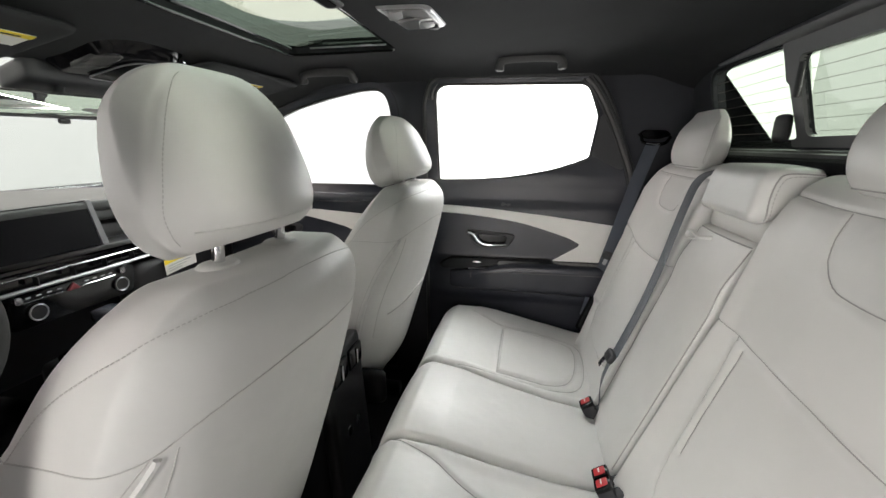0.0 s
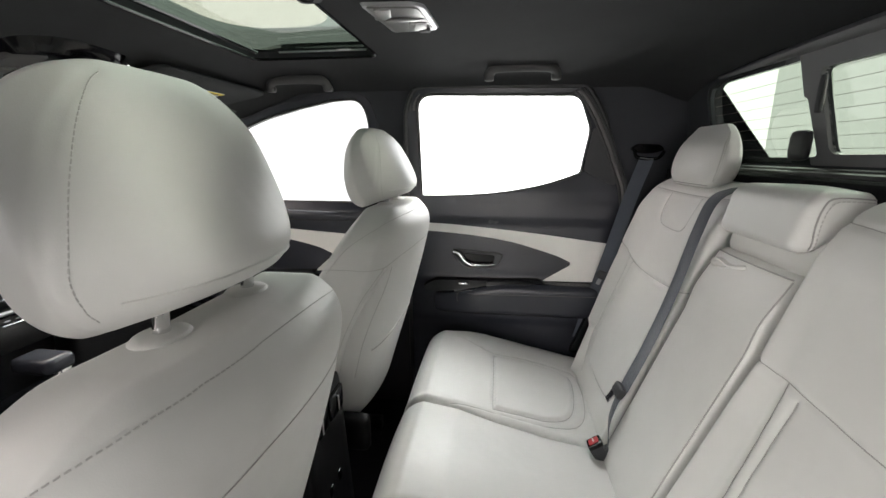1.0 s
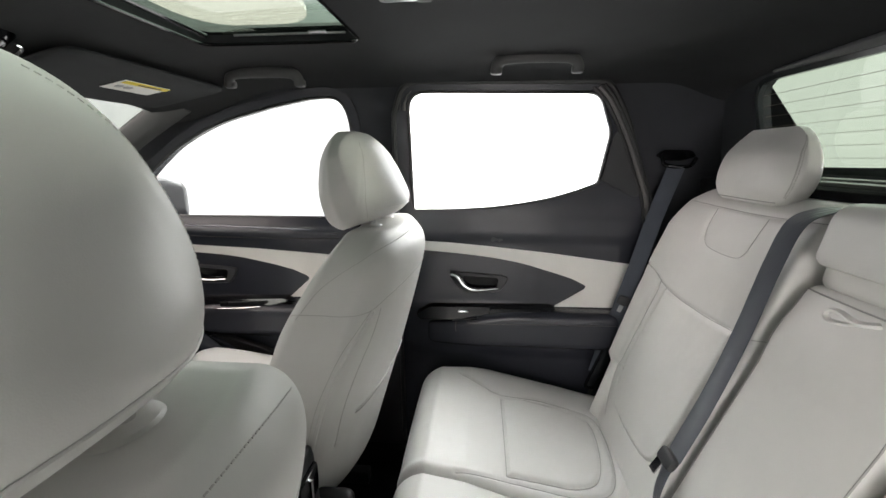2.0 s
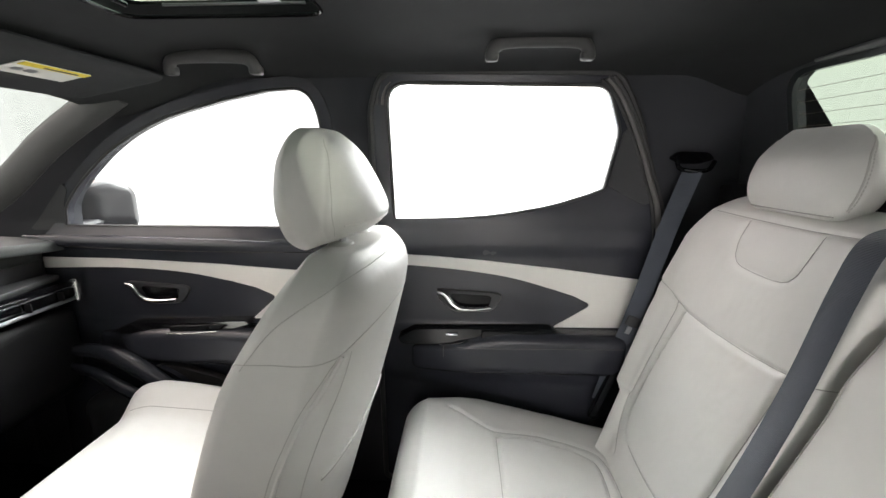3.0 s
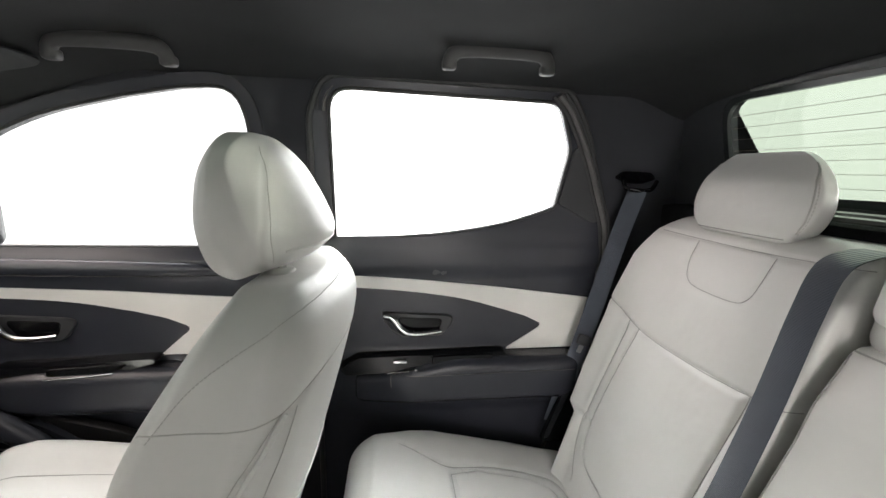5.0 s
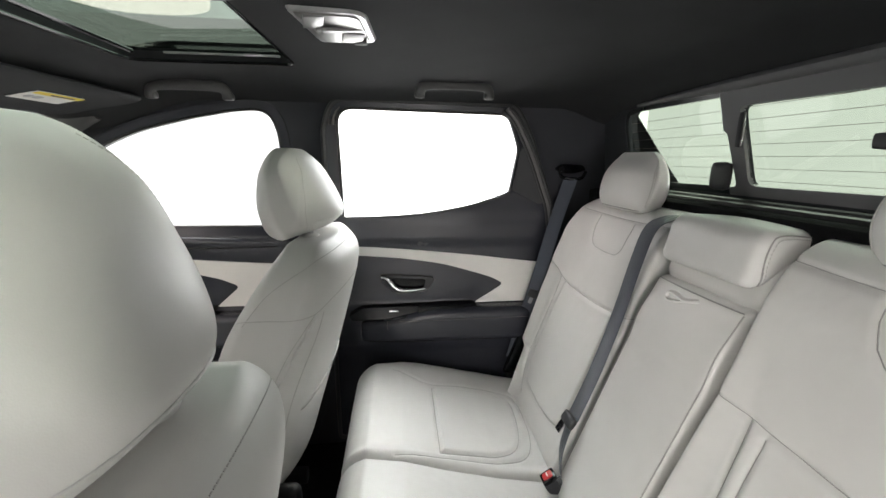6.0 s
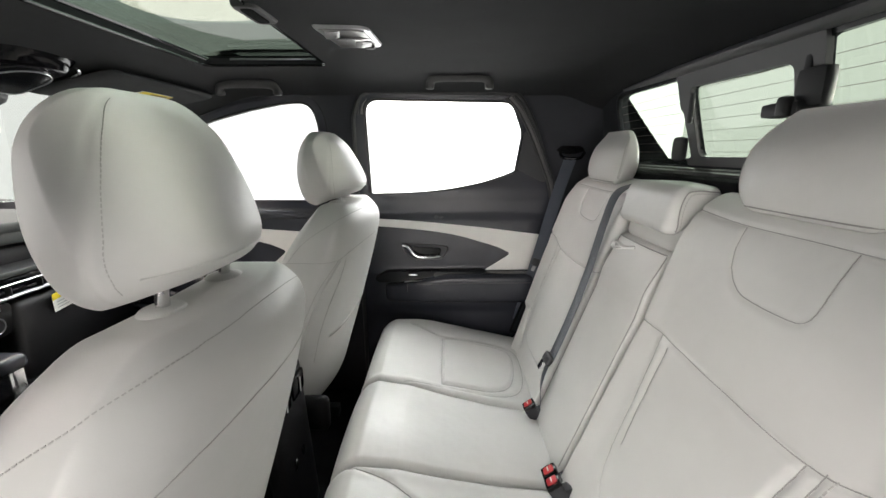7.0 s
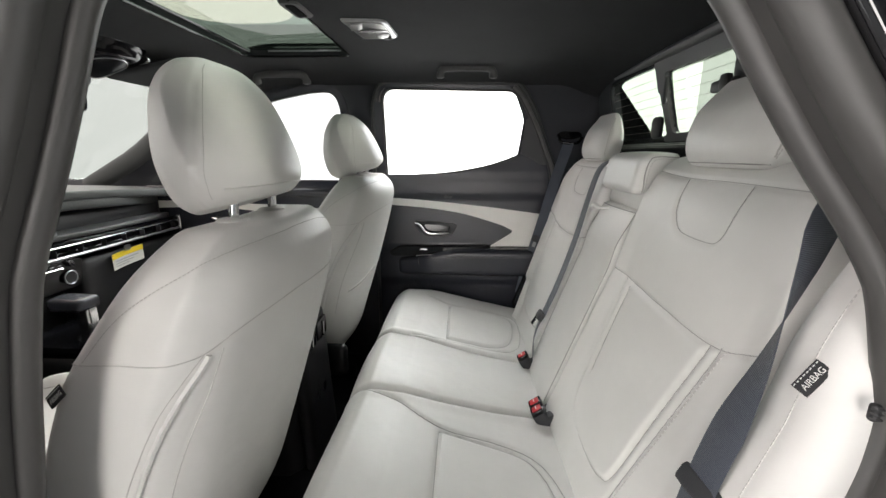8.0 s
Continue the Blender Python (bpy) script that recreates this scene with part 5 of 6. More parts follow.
dome = thing("dome_light", "clear faceted dome light in a bright bezel on the headliner", "ceiling light")
DOME = rounded([(-0.318, -0.086), (-0.206, -0.078), (-0.196, 0.078), (-0.298, 0.086)], [0.012, 0.03, 0.022, 0.012])
mesh_object("bezel", *slab(DOME, lambda u, w: (u, w, 1.2135 + 0 * u), (0, 0, 0.02), 0.006), SILVER, dome, "satin bezel")
ln = mesh_object("lens", *slab(grow(DOME, -0.010), lambda u, w: (u, w, 1.2115 + 0 * u), (0, 0, 0.012), 0.005), LAMPLENS, dome, "clear moulded lens")
rng = random.Random(4)
for i, (cx, cy, lx, ly) in enumerate(((-0.285, -0.045, 0.030, 0.045), (-0.250, -0.010, 0.075, 0.014), (-0.235, 0.030, 0.035, 0.040))):
    box_part("reflector", (lx, ly, 0.006), (cx, cy, 1.2100), LAMPLENS, ln, "", 0.0028, (rng.uniform(-6, 6), rng.uniform(-8, 8), 12))
box_part("bulb", (0.022, 0.016, 0.008), (-0.225, 0.052, 1.2085), TRIM, ln, "dark lamp holder", 0.003)


def grab_handle(x0, x1, y, z):
    """A folding assist handle: a bowed grip on two feet."""
    t = thing("grab_handle", "dark grey plastic assist handle folded against the headliner", "grab handle", "grab handles")
    m, d = (x0 + x1) / 2, (x1 - x0) / 2
    pts = spline([(m - d, y, z - 0.022), (m - d * 0.93, y - 0.004, z - 0.004), (m - d * 0.72, y - 0.010, z + 0.006), (m, y - 0.012, z + 0.008), (m + d * 0.72, y - 0.010, z + 0.006), (m + d * 0.93, y - 0.004, z - 0.004), (m + d, y, z - 0.022)], 6)
    mesh_object("grip", *tube(pts, [0.0125 + 0.002 * abs(math.sin(math.pi * k / (len(pts) - 1))) for k in range(len(pts))], 12, squash=0.75, up=(0, 1, 0)), TRIM, t)
    for s in (-1, 1):
        mesh_object("foot", *soft_box((0.014, 0.012, 0.010), 0.007, (6, 6, 6), lambda q: q + np.array((m + s * d * 0.97, y + 0.004, z - 0.018))), TRIM, t, "hinged end of the handle")


grab_handle(-0.106, 0.092, 0.452, 1.204)
grab_handle(-0.815, -0.615, 0.498, 1.191)


def visor(y0, y1, label_y):
    t = thing("sun_visor", "dark fabric sun visor folded up, with a warning label", "sun visor", "sun visors")
    vz = lambda x: 1.166 + 0.19 * (x + 0.86)
    m, h = (y0 + y1) / 2, (y1 - y0) / 2
    mesh_object("board", *soft_box((0.115, h, 0.010), (0.03, 0.03, 0.009), (14, 30, 4), lambda q: np.stack([q[:, 0] - 0.965, m + q[:, 1], vz(q[:, 0] - 0.965) + q[:, 2]], 1)), FABRIC, t)
    lab = mesh_object("label", *slab([(-0.972, label_y - 0.065), (-0.972, label_y + 0.065), (-0.908, label_y + 0.065), (-0.908, label_y - 0.065)], lambda u, w: (u, w, vz(u) - 0.0122), (0, 0, 0.001), 0.0), LABEL, t, "white warning label with grey print", )
    mesh_object("label_band", *slab([(-0.924, label_y - 0.060), (-0.924, label_y + 0.065), (-0.908, label_y + 0.065), (-0.908, label_y - 0.060)], lambda u, w: (u, w, vz(u) - 0.0135), (0, 0, 0.001), 0.0), YELLOW, lab, "yellow heading band")
    for i, (a, b) in enumerate(((-0.05, -0.035), (-0.028, -0.010))):
        mesh_object("print_mark", *slab(rounded([(-0.953, label_y + a), (-0.953, label_y + b), (-0.938, label_y + b), (-0.938, label_y + a)], 0.005), lambda u, w: (u, w, vz(u) - 0.0135), (0, 0, 0.001), 0.0), SILVER, lab, "grey printed mark")
    mesh_object("print_bar", *slab([(-0.919, label_y - 0.02), (-0.919, label_y + 0.045), (-0.915, label_y + 0.045), (-0.915, label_y - 0.02)], lambda u, w: (u, w, vz(u) - 0.0145), (0, 0, 0.001), 0.0), INK, lab, "dark printed line")


visor(0.09, 0.545, 0.333)
visor(-0.66, -0.235, -0.345)

overhead = thing("overhead_console", "glossy black overhead console with lamps and buttons", "overhead console")
OHC = rounded([(-1.075, -0.160), (-0.93, -0.158), (-0.893, -0.10), (-0.888, -0.02), (-0.900, 0.062), (-0.925, 0.074), (-1.06, 0.066)], [0.02, 0.03, 0.05, 0.05, 0.014, 0.014, 0.03])
oz = lambda u: 1.163 + 0.30 * (u + 0.9)
mesh_object("body", *slab(OHC, lambda u, w: (u, w, oz(u) - 0.004), (0, 0, 0.05), 0.024), GLOSS, overhead)
tip = [(u, w, float(oz(u)) - 0.003) for u, w in OHC if w > 0.030 and u > -0.96]
mesh_object("rim", *tube(tip, 0.003, 8), CHROME, overhead, "bright rim at the end")
mesh_object("map_lamp", *slab(rounded([(-1.025, -0.145), (-0.955, -0.140), (-0.930, -0.085), (-1.000, -0.080)], 0.012), lambda u, w: (u, w, oz(u) - 0.008), (0, 0, 0.01), 0.003), material("smoked_lens", (0.05, 0.05, 0.05), 0.25), overhead, "smoked map lamp lens")
PADLINE = rounded([(-1.055, -0.085), (-0.945, -0.060), (-0.925, 0.0), (-0.955, 0.050), (-1.055, 0.055)], [0.02, 0.04, 0.04, 0.03, 0.02])
pad = mesh_object("button_pad", *slab(PADLINE, lambda u, w: (u, w, oz(u) - 0.009), (0, 0, 0.01), 0.003), SCREEN, overhead, "dark button pad")
mesh_object("pad_edge", *tube([(u, w, float(oz(u)) - 0.009) for u, w in PADLINE], 0.0017, 6, closed=True), SILVER, pad, "thin grey edge line")
mesh_object("cover", *soft_box((0.05, 0.13, 0.03), 0.02, (8, 16, 8), lambda q: np.stack([q[:, 0] - 1.13, q[:, 1] - 0.06, 1.105 + q[:, 2] + 0.3 * q[:, 0]], 1)), PLASTIC, overhead, "black sensor cover by the windscreen")

rear_view = thing("rear_view_mirror", "interior mirror in a dark grey housing", "mirror")
RVM = rounded([(-0.285, 1.010), (-0.025, 1.010), (-0.022, 1.066), (-0.288, 1.066)], 0.016)
mesh_object("housing", *slab(RVM, lambda u, w: (-1.052 + 0.22 * (u + 0.15) + 0.035 * (w - 1.038), u, w), (-0.03, 0, 0), 0.006), TRIM, rear_view)
mirr = material("mirror_face", (0.85, 0.86, 0.86), 0.02, metal=1.0)
mesh_object("mirror_face", *slab(grow(RVM, -0.006), lambda u, w: (-1.0495 + 0.22 * (u + 0.15) + 0.035 * (w - 1.038), u, w), (-0.004, 0, 0), 0.001), mirr, rear_view, "silvered mirror face")
mesh_object("stem", *tube(spline([(-1.07, -0.15, 1.045), (-1.10, -0.12, 1.075), (-1.13, -0.09, 1.105)], 4), 0.012, 10), PLASTIC, rear_view, "black stem to the windscreen")
box_part("button", (0.012, 0.022, 0.012), (-1.055, -0.155, 1.003), PLASTIC, rear_view, "black dimming switch", 0.003)

# ---- rear window ----
rear_window = thing("rear_window", "green tinted sliding rear window with heating lines", "window")
PA = rounded([(0.098, 0.962), (0.506, 0.957), (0.516, 1.156), (0.135, 1.152)], [0.012, 0.02, 0.055, 0.006])
PB = rounded([(-0.205, 0.968), (0.068, 0.966), (0.088, 1.128), (-0.212, 1.124)], 0.020)
PC = rounded([(-0.255, 0.962), (-0.590, 0.957), (-0.600, 1.156), (-0.268, 1.152)], [0.012, 0.02, 0.055, 0.006])
OUT = rounded([(-0.64, 0.935), (0.555, 0.935), (0.555, 1.172), (-0.64, 1.172)], 0.03)
mesh_object("window_frame", *sheet(lambda y, z: (BACK(z) - 0.006, y, z), np.arange(-0.27, 0.14, 0.008), np.arange(0.93, 1.18, 0.008), (0.012, 0, 0), holes=[PA, PB, PC],
                                   outer=rounded([(-0.268, 0.945), (0.118, 0.945), (0.138, 1.168), (-0.268, 1.168)], 0.006)), FRAMEGREY, rear_window, "grey frame of the sliding pane")
mesh_object("dark_border", *sheet(lambda y, z: (BACK(z) + 0.002, y, z), np.arange(-0.66, 0.57, 0.012), np.arange(0.92, 1.18, 0.010), (0.010, 0, 0), holes=[PA, PB, PC], outer=OUT), FRIT, rear_window, "black border of the glass")
for nm, P in (("fixed_pane", PA), ("sliding_pane", PB), ("fixed_pane", PC)):
    a, b = min(p[0] for p in P), max(p[0] for p in P)
    pn = mesh_object(nm, *sheet(lambda y, z: (BACK(z) + 0.014, y, z), np.linspace(a - 0.01, b + 0.01, 4), np.linspace(0.95, 1.16, 4), (0.004, 0, 0)), PRIVACY, rear_window, "green tinted glass pane")
    for k in range(7):
        zz = 0.978 + 0.0245 * k
        xs = [y for y in np.linspace(a, b, 60) if inside([(y, zz)], P)[0]]
        if len(xs) > 2:
            mesh_object("heating_line", *tube([(BACK(zz) + 0.012, y, zz) for y in (xs[0], xs[-1])], 0.00045, 5, up=(1, 0, 0)), HEATER, pn)
mesh_object("upper_trim", *tube([(BACK(1.168) - 0.006, y, 1.172 - 0.010 * max(0.0, y) ** 2) for y in np.linspace(-0.62, 0.44, 14)], [0.017 * min(1.0, 0.25 + 2.2 * (0.44 - y)) for y in np.linspace(-0.62, 0.44, 14)], 10, squash=0.8, up=(0, 0, 1)), FRAMEGREY, rear_window, "grey moulding above the glass")
box_part("slide_stop", (0.018, 0.055, 0.062), (0.548, 0.128, 0.985), PLASTIC, rear_window, "black plastic window stop", 0.012)
box_part("gasket", (0.010, 0.012, 0.070), (0.538, 0.083, 1.080), PLASTIC, rear_window, "black rubber gasket", 0.003)
box_part("gasket", (0.012, 0.014, 0.16), (0.535, -0.240, 1.085), PLASTIC, rear_window, "black rubber gasket", 0.003)
lt = box_part("latch", (0.024, 0.056, 0.062), (0.530, -0.262, 1.078), PLASTIC, rear_window, "black window latch", 0.008)
box_part("latch_lever", (0.030, 0.078, 0.026), (0.520, -0.224, 1.047), PLASTIC, lt, "black sliding lever", 0.007)
box_part("latch_thumb", (0.016, 0.026, 0.034), (0.505, -0.240, 1.050), BLACKTRIM, lt, "raised thumb grip", 0.006)
for k, (zz, w0, w1) in enumerate(((1.012, -0.196, -0.176), (1.003, -0.200, -0.172), (0.995, -0.200, -0.172), (0.987, -0.200, -0.180))):
    box_part("print_bar", (0.001, w1 - w0, 0.0035), (float(BACK(zz)) + 0.010, (w0 + w1) / 2, zz), SILVER, rear_window, "grey printed mark on the glass", 0.0003)

# the body runs on behind the cab as a sloping sail panel on each side of the cargo bed
for sgn, inner in ((1, 0.55), (-1, 0.66)):
    SAIL = [(0.585, 0.60), (1.30, 0.60), (1.30, 0.66), (1.02, 0.70), (0.90, 0.78), (0.752, 0.952), (0.668, 1.055), (0.585, 1.160)]
    v, f = slab(SAIL, lambda u, w: (u, sgn * inner + 0 * u, w), (0, sgn * 0.16, 0), 0.008)
    tagged(mesh_object("body_side", v, f, PAINT), "black painted sail panel sloping down behind the cab", "body panel", kind="structure")

shelf = thing("rear_shelf", "black ribbed ledge between the rear seats and the window", "shelf")
mesh_object("ledge", *soft_box((0.055, 0.66, 0.03), 0.012, (8, 40, 6), lambda q: q + np.array((0.535, -0.04, 0.895))), CARPET, shelf)
for dx, zz in ((0.552, 0.932), (0.530, 0.926)):
    mesh_object("rib", *tube([(dx, -0.66, zz), (dx, 0.0, zz), (dx, 0.56, zz)], 0.009, 8), BLACKTRIM, shelf, "raised black rib")

# ---- dashboard ----
dash = thing("dashboard", "dark dashboard with a grey-green padded top, screen and vents", "dashboard")
mesh_object("top_pad", *soft_box((0.26, 0.74, 0.018), 0.012, (24, 50, 6), lambda q: np.stack([q[:, 0] - 1.62, q[:, 1] - 0.03, 0.772 + q[:, 2] - 0.035 * (q[:, 1] / 0.7) ** 2 - 0.010 * smooth01(0.1, 0.26, q[:, 0])], 1)), DASHSOFT, dash, "grey-green soft padded top")
mesh_object("front_roll", *soft_box((0.03, 0.42, 0.020), 0.014, (8, 40, 6), lambda q: np.stack([q[:, 0] - 1.395 - 0.06 * smooth01(0.1, 0.42, q[:, 1]), q[:, 1] + 0.28, 0.730 + q[:, 2] - 0.035 * ((q[:, 1] + 0.31) / 0.7) ** 2], 1)), DASHSOFT, dash, "soft lower roll of the top")
mesh_object("lower_body", *soft_box((0.20, 0.74, 0.24), 0.04, (14, 40, 16), lambda q: np.stack([q[:, 0] - 1.62 - 0.25 * np.clip(-q[:, 2], 0, 1), q[:, 1] - 0.03, 0.47 + q[:, 2]], 1)), BLACKTRIM, dash, "black lower dashboard")
mesh_object("mid_shelf", *soft_box((0.10, 0.47, 0.010), 0.007, (10, 30, 4), lambda q: np.stack([q[:, 0] - 1.43 - 0.05 * (q[:, 1] / 0.47) ** 2, q[:, 1] + 0.22, 0.628 + q[:, 2]], 1)), TRIM, dash, "grey shelf under the recess")
box_part("recess_back", (0.04, 0.62, 0.14), (-1.48, 0.42, 0.68), BLACKTRIM, dash, "dark recess ahead of the passenger", 0.02)
scr = mesh_object("display", *slab(rounded([(-0.66, 0.640), (0.085, 0.640), (0.085, 0.780), (-0.66, 0.780)], 0.010), lambda u, w: (-1.335 - 0.22 * (w - 0.64), u, w), (-0.025, 0, 0), 0.002), DARKGLASS, dash, "wide black display, switched off")
mesh_object("display_edge", *slab(rounded([(0.086, 0.638), (0.106, 0.638), (0.098, 0.782), (0.082, 0.782)], 0.003), lambda u, w: (-1.331 - 0.22 * (w - 0.64), u, w), (-0.03, 0, 0), 0.002), FRAMEGREY, scr, "silver end cap")
vent = mesh_object("vent_bar", *slab(rounded([(-0.66, 0.556), (0.675, 0.556), (0.70, 0.585), (0.675, 0.620), (-0.66, 0.620)], 0.01), lambda u, w: (-1.345 + 0.02 * np.cos(2.2 * u) - 0.0 * w, u, w), (-0.06, 0, 0), 0.004), GLOSS, dash, "long black air vent")
for zz, rr, nm in ((0.602, 0.0032, "thin chrome line"), (0.566, 0.0058, "broad chrome line")):
    mesh_object("vent_strip", *tube([(-1.338 + 0.02 * math.cos(2.2 * u), u, zz) for u in np.linspace(-0.66, 0.680, 24)], rr, 8), CHROME if rr < 0.005 else SILVER, vent, nm)
mesh_object("vent_end", *soft_box((0.012, 0.012, 0.036), 0.008, (5, 5, 8), lambda q: q + np.array((-1.338, 0.690, 0.588))), CHROME, vent, "chrome end cap")
for i in range(14):
    yy = -0.60 + 0.095 * i
    box_part("vane", (0.02, 0.004, 0.026), (-1.335 + 0.02 * math.cos(2.2 * yy), yy, 0.585), BLACKTRIM, vent, "", 0.001)
cl = mesh_object("climate_panel", *slab(rounded([(-0.195, 0.455), (0.165, 0.455), (0.165, 0.555), (-0.195, 0.555)], 0.022), lambda u, w: (-1.318 - 0.35 * (w - 0.555) * -0.5, u, w), (-0.05, 0, 0), 0.004), GLOSS, dash, "glossy black climate panel")
for yy in (-0.134, 0.110):
    ring = [(-1.334 + 0.175 * (0.497 - 0.455) - 0.020, yy + 0.024 * math.cos(a), 0.497 + 0.022 * math.sin(a)) for a in np.linspace(0, 2 * math.pi, 24, endpoint=False)]
    kb = mesh_object("dial", *tube([(-1.345, yy, 0.497), (-1.318, yy, 0.497)], 0.021, 20), BLACKTRIM, cl, "dark round dial")
    mesh_object("dial_ring", *tube([(-1.318, yy + 0.022 * math.cos(a), 0.497 + 0.022 * math.sin(a)) for a in np.linspace(0, 2 * math.pi, 24, endpoint=False)], 0.0020, 6, closed=True), SILVER, kb, "bright ring")
for yy in (-0.178, 0.112):
    mesh_object("knob", *tube([(-1.325, yy, 0.545), (-1.308, yy, 0.545)], [0.011, 0.010], 16), CHROME, cl, "small chrome knob")
for a, b in ((-0.165, -0.06), (-0.01, 0.09)):
    mesh_object("button_line", *tube([(-1.3175, a, 0.534), (-1.3175, b, 0.534)], 0.002, 6), CHROME, cl, "bright line under the buttons")
    for k in range(4):
        u = a + (b - a) * (k + 0.5) / 4
        box_part("button", (0.003, 0.012, 0.003), (-1.317, u, 0.545), SILVER, cl, "", 0.001)
mesh_object("hazard_button", *slab([(-0.052, 0.530), (-0.018, 0.530), (-0.035, 0.553)], lambda u, w: (-1.3145 + 0 * u, u, w), (-0.01, 0, 0), 0.002), material("hazard_red", (0.25, 0.05, 0.06), 0.3), cl, "dark red hazard button")
mesh_object("glovebox", *soft_box((0.05, 0.26, 0.14), 0.03, (8, 16, 12), lambda q: np.stack([q[:, 0] - 1.40 + 0.12 * np.clip(q[:, 2], -1, 0), q[:, 1] + 0.44, 0.40 + q[:, 2]], 1)), BLACKTRIM, dash, "black glovebox lid")
tagp = thing("paper_tag", "yellow and white paper tag hanging from the dashboard", "paper tag")
tg = lambda u, w: (-1.325 + 0.015 * np.sin(14 * u) + 0.1 * (w - 0.5), u - 0.012 - 0.12 * (w - 0.5), w + 0.12 * (u - 0.38))
mesh_object("sheet", *sheet(tg, np.linspace(0.312, 0.448, 10), np.linspace(0.470, 0.534, 5), (-0.0008, 0, 0)), LABEL, tagp)
mesh_object("heading_band", *sheet(lambda u, w: (tg(u, w)[0] + 0.0012, *tg(u, w)[1:]), np.linspace(0.312, 0.448, 10), np.linspace(0.512, 0.534, 3), (-0.0006, 0, 0)), YELLOW, tagp, "yellow heading band")
box_part("clip", (0.003, 0.030, 0.022), (-1.326, 0.362, 0.542), SILVER, tagp, "small grey clip", 0.001)
for k in range(3):
    mesh_object("print_line", *sheet(lambda u, w: (tg(u, w)[0] + 0.0012, *tg(u, w)[1:]), np.linspace(0.325, 0.425 - 0.02 * k, 8), np.linspace(0.500 - 0.010 * k, 0.5025 - 0.010 * k, 2), (-0.0005, 0, 0)), SILVER, tagp, "faint printed line")

wheel = thing("steering_wheel", "dark grey leather steering wheel", "steering wheel")
WC, WT = Vector((-0.98, -0.590, 0.665)), radians(68)
wx, wz = Vector((0, 1, 0)), Vector((-math.cos(WT), 0, math.sin(WT)))
mesh_object("rim", *tube([tuple(WC + wx * 0.176 * math.cos(a) + wz * 0.176 * math.sin(a)) for a in np.linspace(0, 2 * math.pi, 48, endpoint=False)], 0.0155, 12, closed=True, up=(1, 0, 0.4)), TRIM, wheel)
mesh_object("hub", *soft_box((0.03, 0.075, 0.06), 0.025, (6, 10, 10), lambda q: q + np.array((-1.01, -0.590, 0.645))), PLASTIC, wheel, "black hub pad")
for a in (0.1, math.pi - 0.1, -math.pi / 2):
    p = WC + wx * 0.172 * math.cos(a) + wz * 0.172 * math.sin(a)
    mesh_object("spoke", *tube([(-1.005, -0.590, 0.645), tuple((p + Vector((-1.0, -0.590, 0.645))) / 2), tuple(p)], [0.022, 0.016, 0.012], 8, squash=0.6), PLASTIC, wheel, "black spoke")
mesh_object("column", *tube([(-1.40, -0.590, 0.56), (-1.02, -0.590, 0.64)], 0.045, 14), PLASTIC, wheel, "black steering column")

console = thing("centre_console", "black centre console with rear vents between the front seats", "console")
mesh_object("body", *soft_box((0.44, 0.112, 0.20), 0.03, (24, 12, 14), lambda q: np.stack([q[:, 0] - 0.90, q[:, 1] - 0.055, 0.15 + q[:, 2] - 0.0 * q[:, 0]], 1)), BLACKTRIM, console, "black moulded sides")
mesh_object("armrest_lid", *soft_box((0.15, 0.105, 0.055), 0.03, (14, 10, 8), lambda q: np.stack([q[:, 0] - 0.63, q[:, 1] - 0.055, 0.42 + q[:, 2]], 1)), SOFT, console, "padded dark lid")
mesh_object("rear_face", *soft_box((0.02, 0.10, 0.23), 0.015, (6, 12, 20), lambda q: np.stack([q[:, 0] - 0.455 + 0.12 * (q[:, 2] - 0.1) * -1 * 0.5, q[:, 1] - 0.055, 0.22 + q[:, 2]], 1)), BLACKTRIM, console, "rear face with vents")
for s in (-1, 1):
    vv = box_part("rear_vent", (0.014, 0.075, 0.060), (-0.438, -0.055 + s * 0.045, 0.395), GLOSS, console, "black rear air vent", 0.006)
    mesh_object("vent_tab", *tube([(-0.429, -0.055 + s * 0.045, 0.375), (-0.429, -0.055 + s * 0.045, 0.415)], 0.003, 6), CHROME, vv, "bright vent tab")
for s in (-1, 1):
    box_part("usb_port", (0.010, 0.022, 0.030), (-0.432, -0.055 + s * 0.025, 0.21), GLOSS, console, "small charging port", 0.003)
sh = mesh_object("shifter_base", *soft_box((0.12, 0.10, 0.02), 0.012, (10, 8, 4), lambda q: np.stack([q[:, 0] - 1.15, q[:, 1] - 0.055, 0.36 + q[:, 2]], 1)), GLOSS, console, "glossy black shifter surround")
mesh_object("shifter_stalk", *soft_box((0.020, 0.018, 0.045), 0.008, (6, 6, 8), lambda q: q + np.array((-1.13, -0.045, 0.42))), CHROME, sh, "bright shifter stalk")
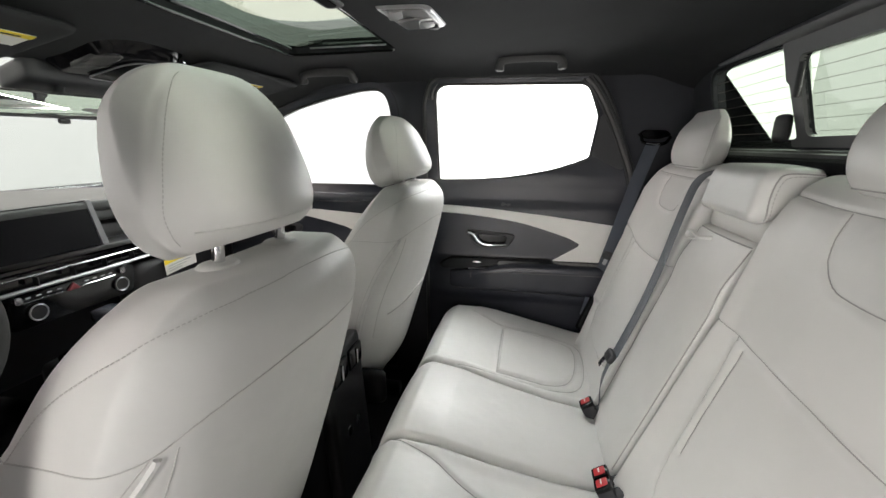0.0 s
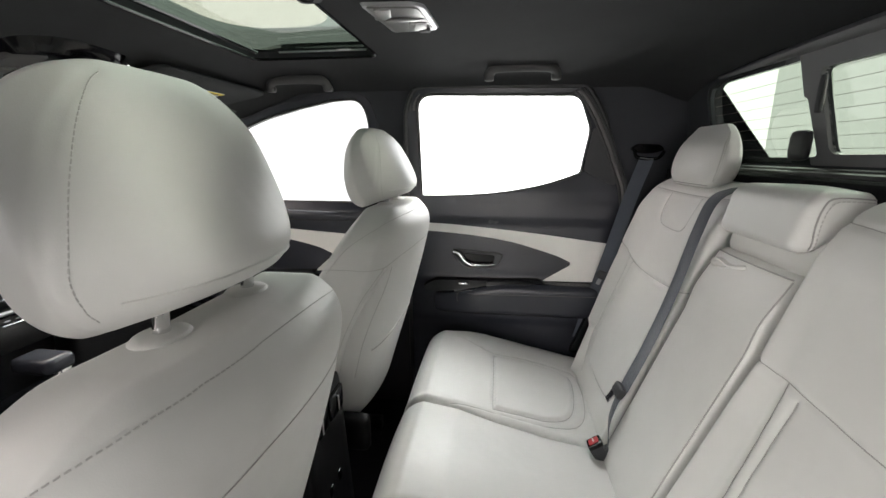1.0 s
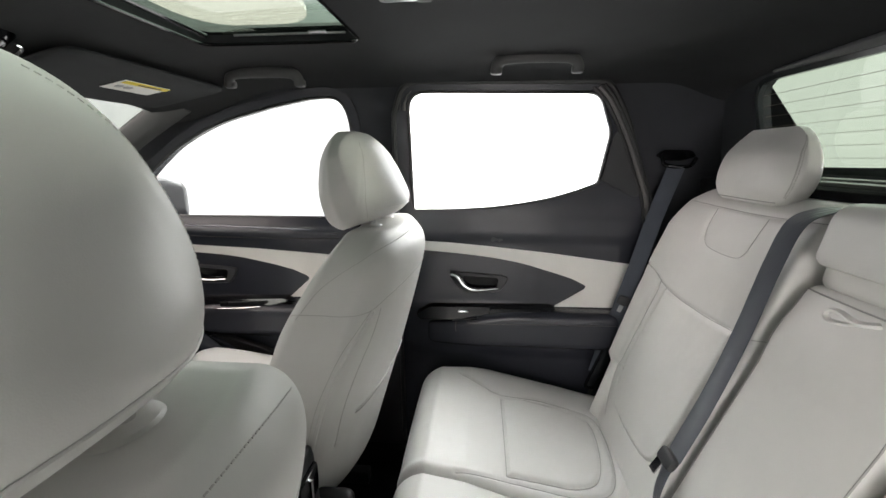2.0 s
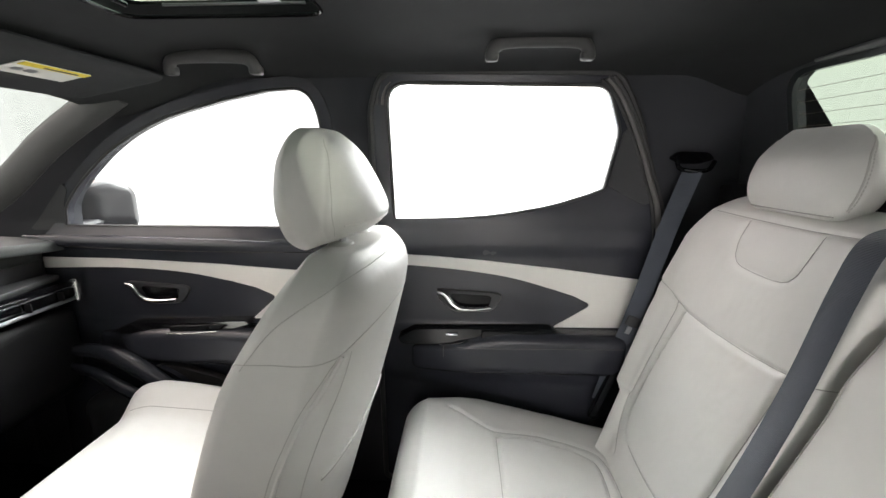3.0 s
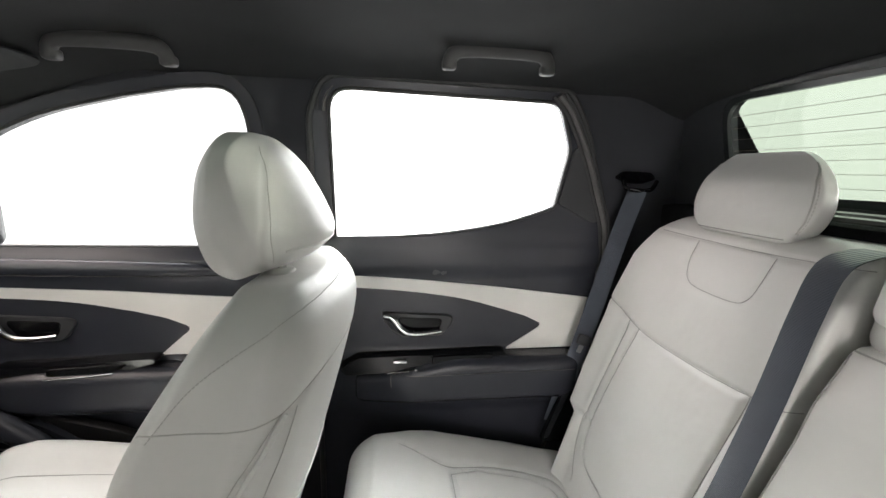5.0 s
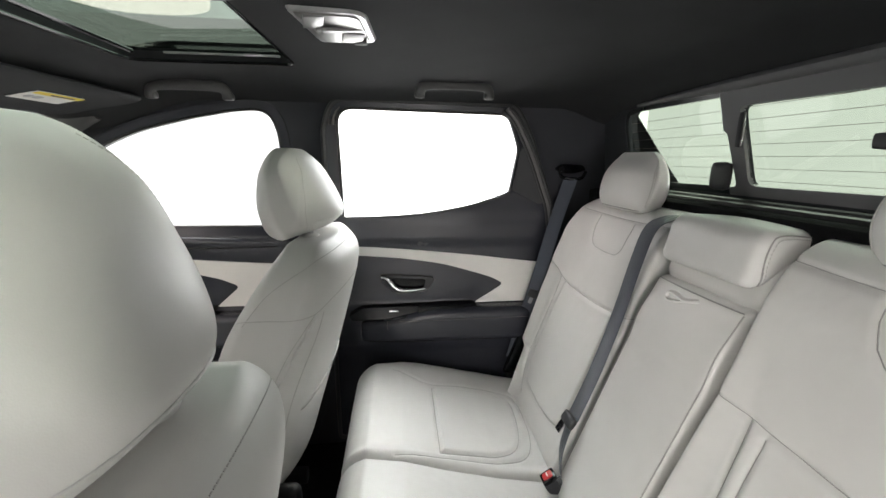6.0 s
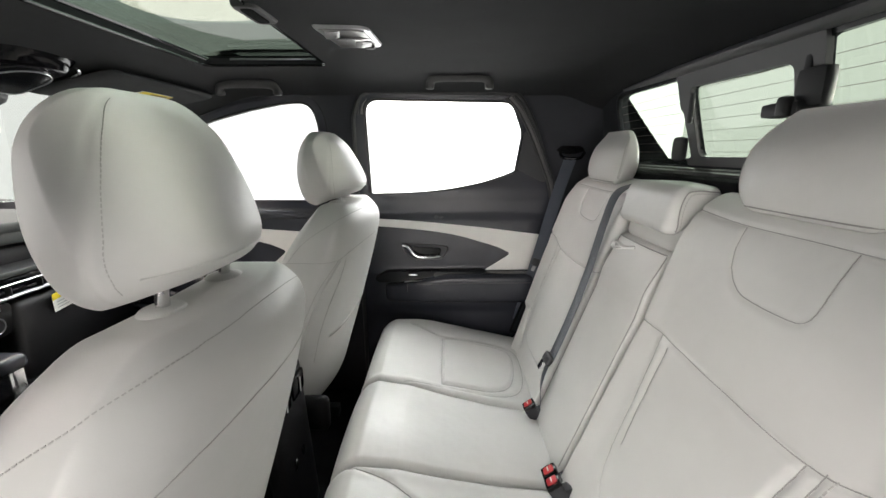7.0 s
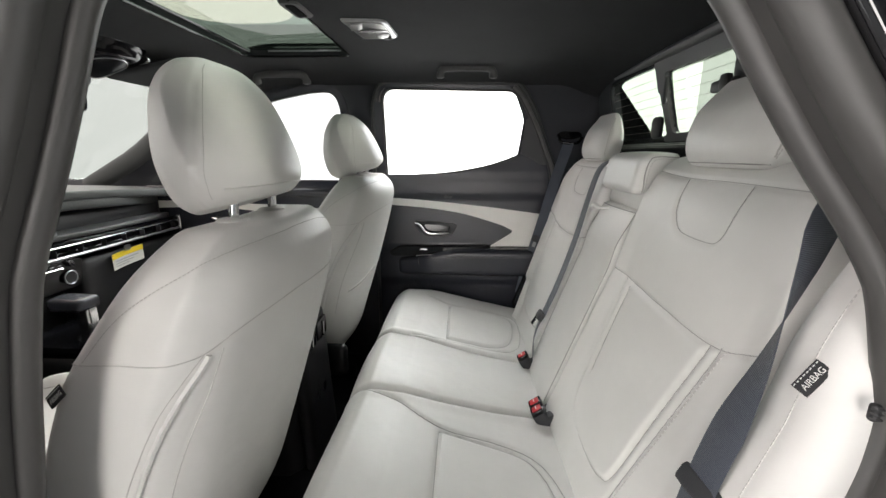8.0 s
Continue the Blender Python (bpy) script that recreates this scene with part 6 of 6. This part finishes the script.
mesh_object("shifter_knob", *soft_box((0.055, 0.036, 0.020), 0.015, (12, 10, 6), lambda q: q + np.array((-1.15, -0.060, 0.475))), SOFT, sh, "dark shifter knob")
mesh_object("tray_rim", *tube([(-1.28, 0.050, 0.35), (-1.0, 0.056, 0.355), (-0.80, 0.055, 0.36)], 0.006, 8), SILVER, console, "grey rim of the console tray")


# ---- woven tags with raised lettering ----
def lettering(name, text, size, m, mat, parent):
    cu = bpy.data.curves.new(name, "FONT")
    cu.body, cu.size, cu.align_x, cu.align_y, cu.extrude = text, size, "CENTER", "CENTER", 0.0003
    tmp = new(name + "_tmp", cu)
    me = bpy.data.meshes.new_from_object(tmp.evaluated_get(bpy.context.evaluated_depsgraph_get()))
    bpy.data.objects.remove(tmp)
    me.transform(m)
    me.materials.clear()
    me.materials.append(mat)
    ob = new(name, me)
    ob.parent = parent
    return ob


def airbag_tag(parent, at, normal, along):
    """A small black woven tag; along is the reading direction."""
    n, a = Vector(normal).normalized(), Vector(along).normalized()
    a = (a - n * a.dot(n)).normalized()
    u = n.cross(a)
    m = Matrix((a, u, n)).transposed().to_4x4()
    m.translation = Vector(at)
    R = np.array(m.to_3x3())
    tag = mesh_object("tag", *soft_box((0.0185, 0.0085, 0.0010), 0.0009, (4, 3, 2), lambda q: q @ R.T + np.array(at)), material("woven_tag", (0.02, 0.02, 0.022), 0.8, grain=0.4, size=900), parent, "black woven tag reading AIRBAG")
    lettering("lettering", "AIRBAG", 0.0083, m @ Matrix.Translation((0.001, -0.0015, 0.0012)), DULLWHITE, tag)
    for k in range(8):
        v, f = soft_box((0.0014, 0.0006, 0.0003), 0.0002, (1, 1, 1), lambda q: (q + np.array((-0.0155 + 0.0045 * k, 0.0058, 0.0012))) @ R.T + np.array(at))
        mesh_object("tag_stitch", v, f, DULLWHITE, tag)
    return tag


airbag_tag(rear_bench, (0.331, -0.752, 0.692), (-0.9, -0.42, 0.25), (0.25, -0.25, 0.95))
airbag_tag(bpy.data.objects["front_seat"], (-0.515, -0.708, 0.612), (-0.25, -0.95, 0.1), (0.75, -0.1, 0.65))
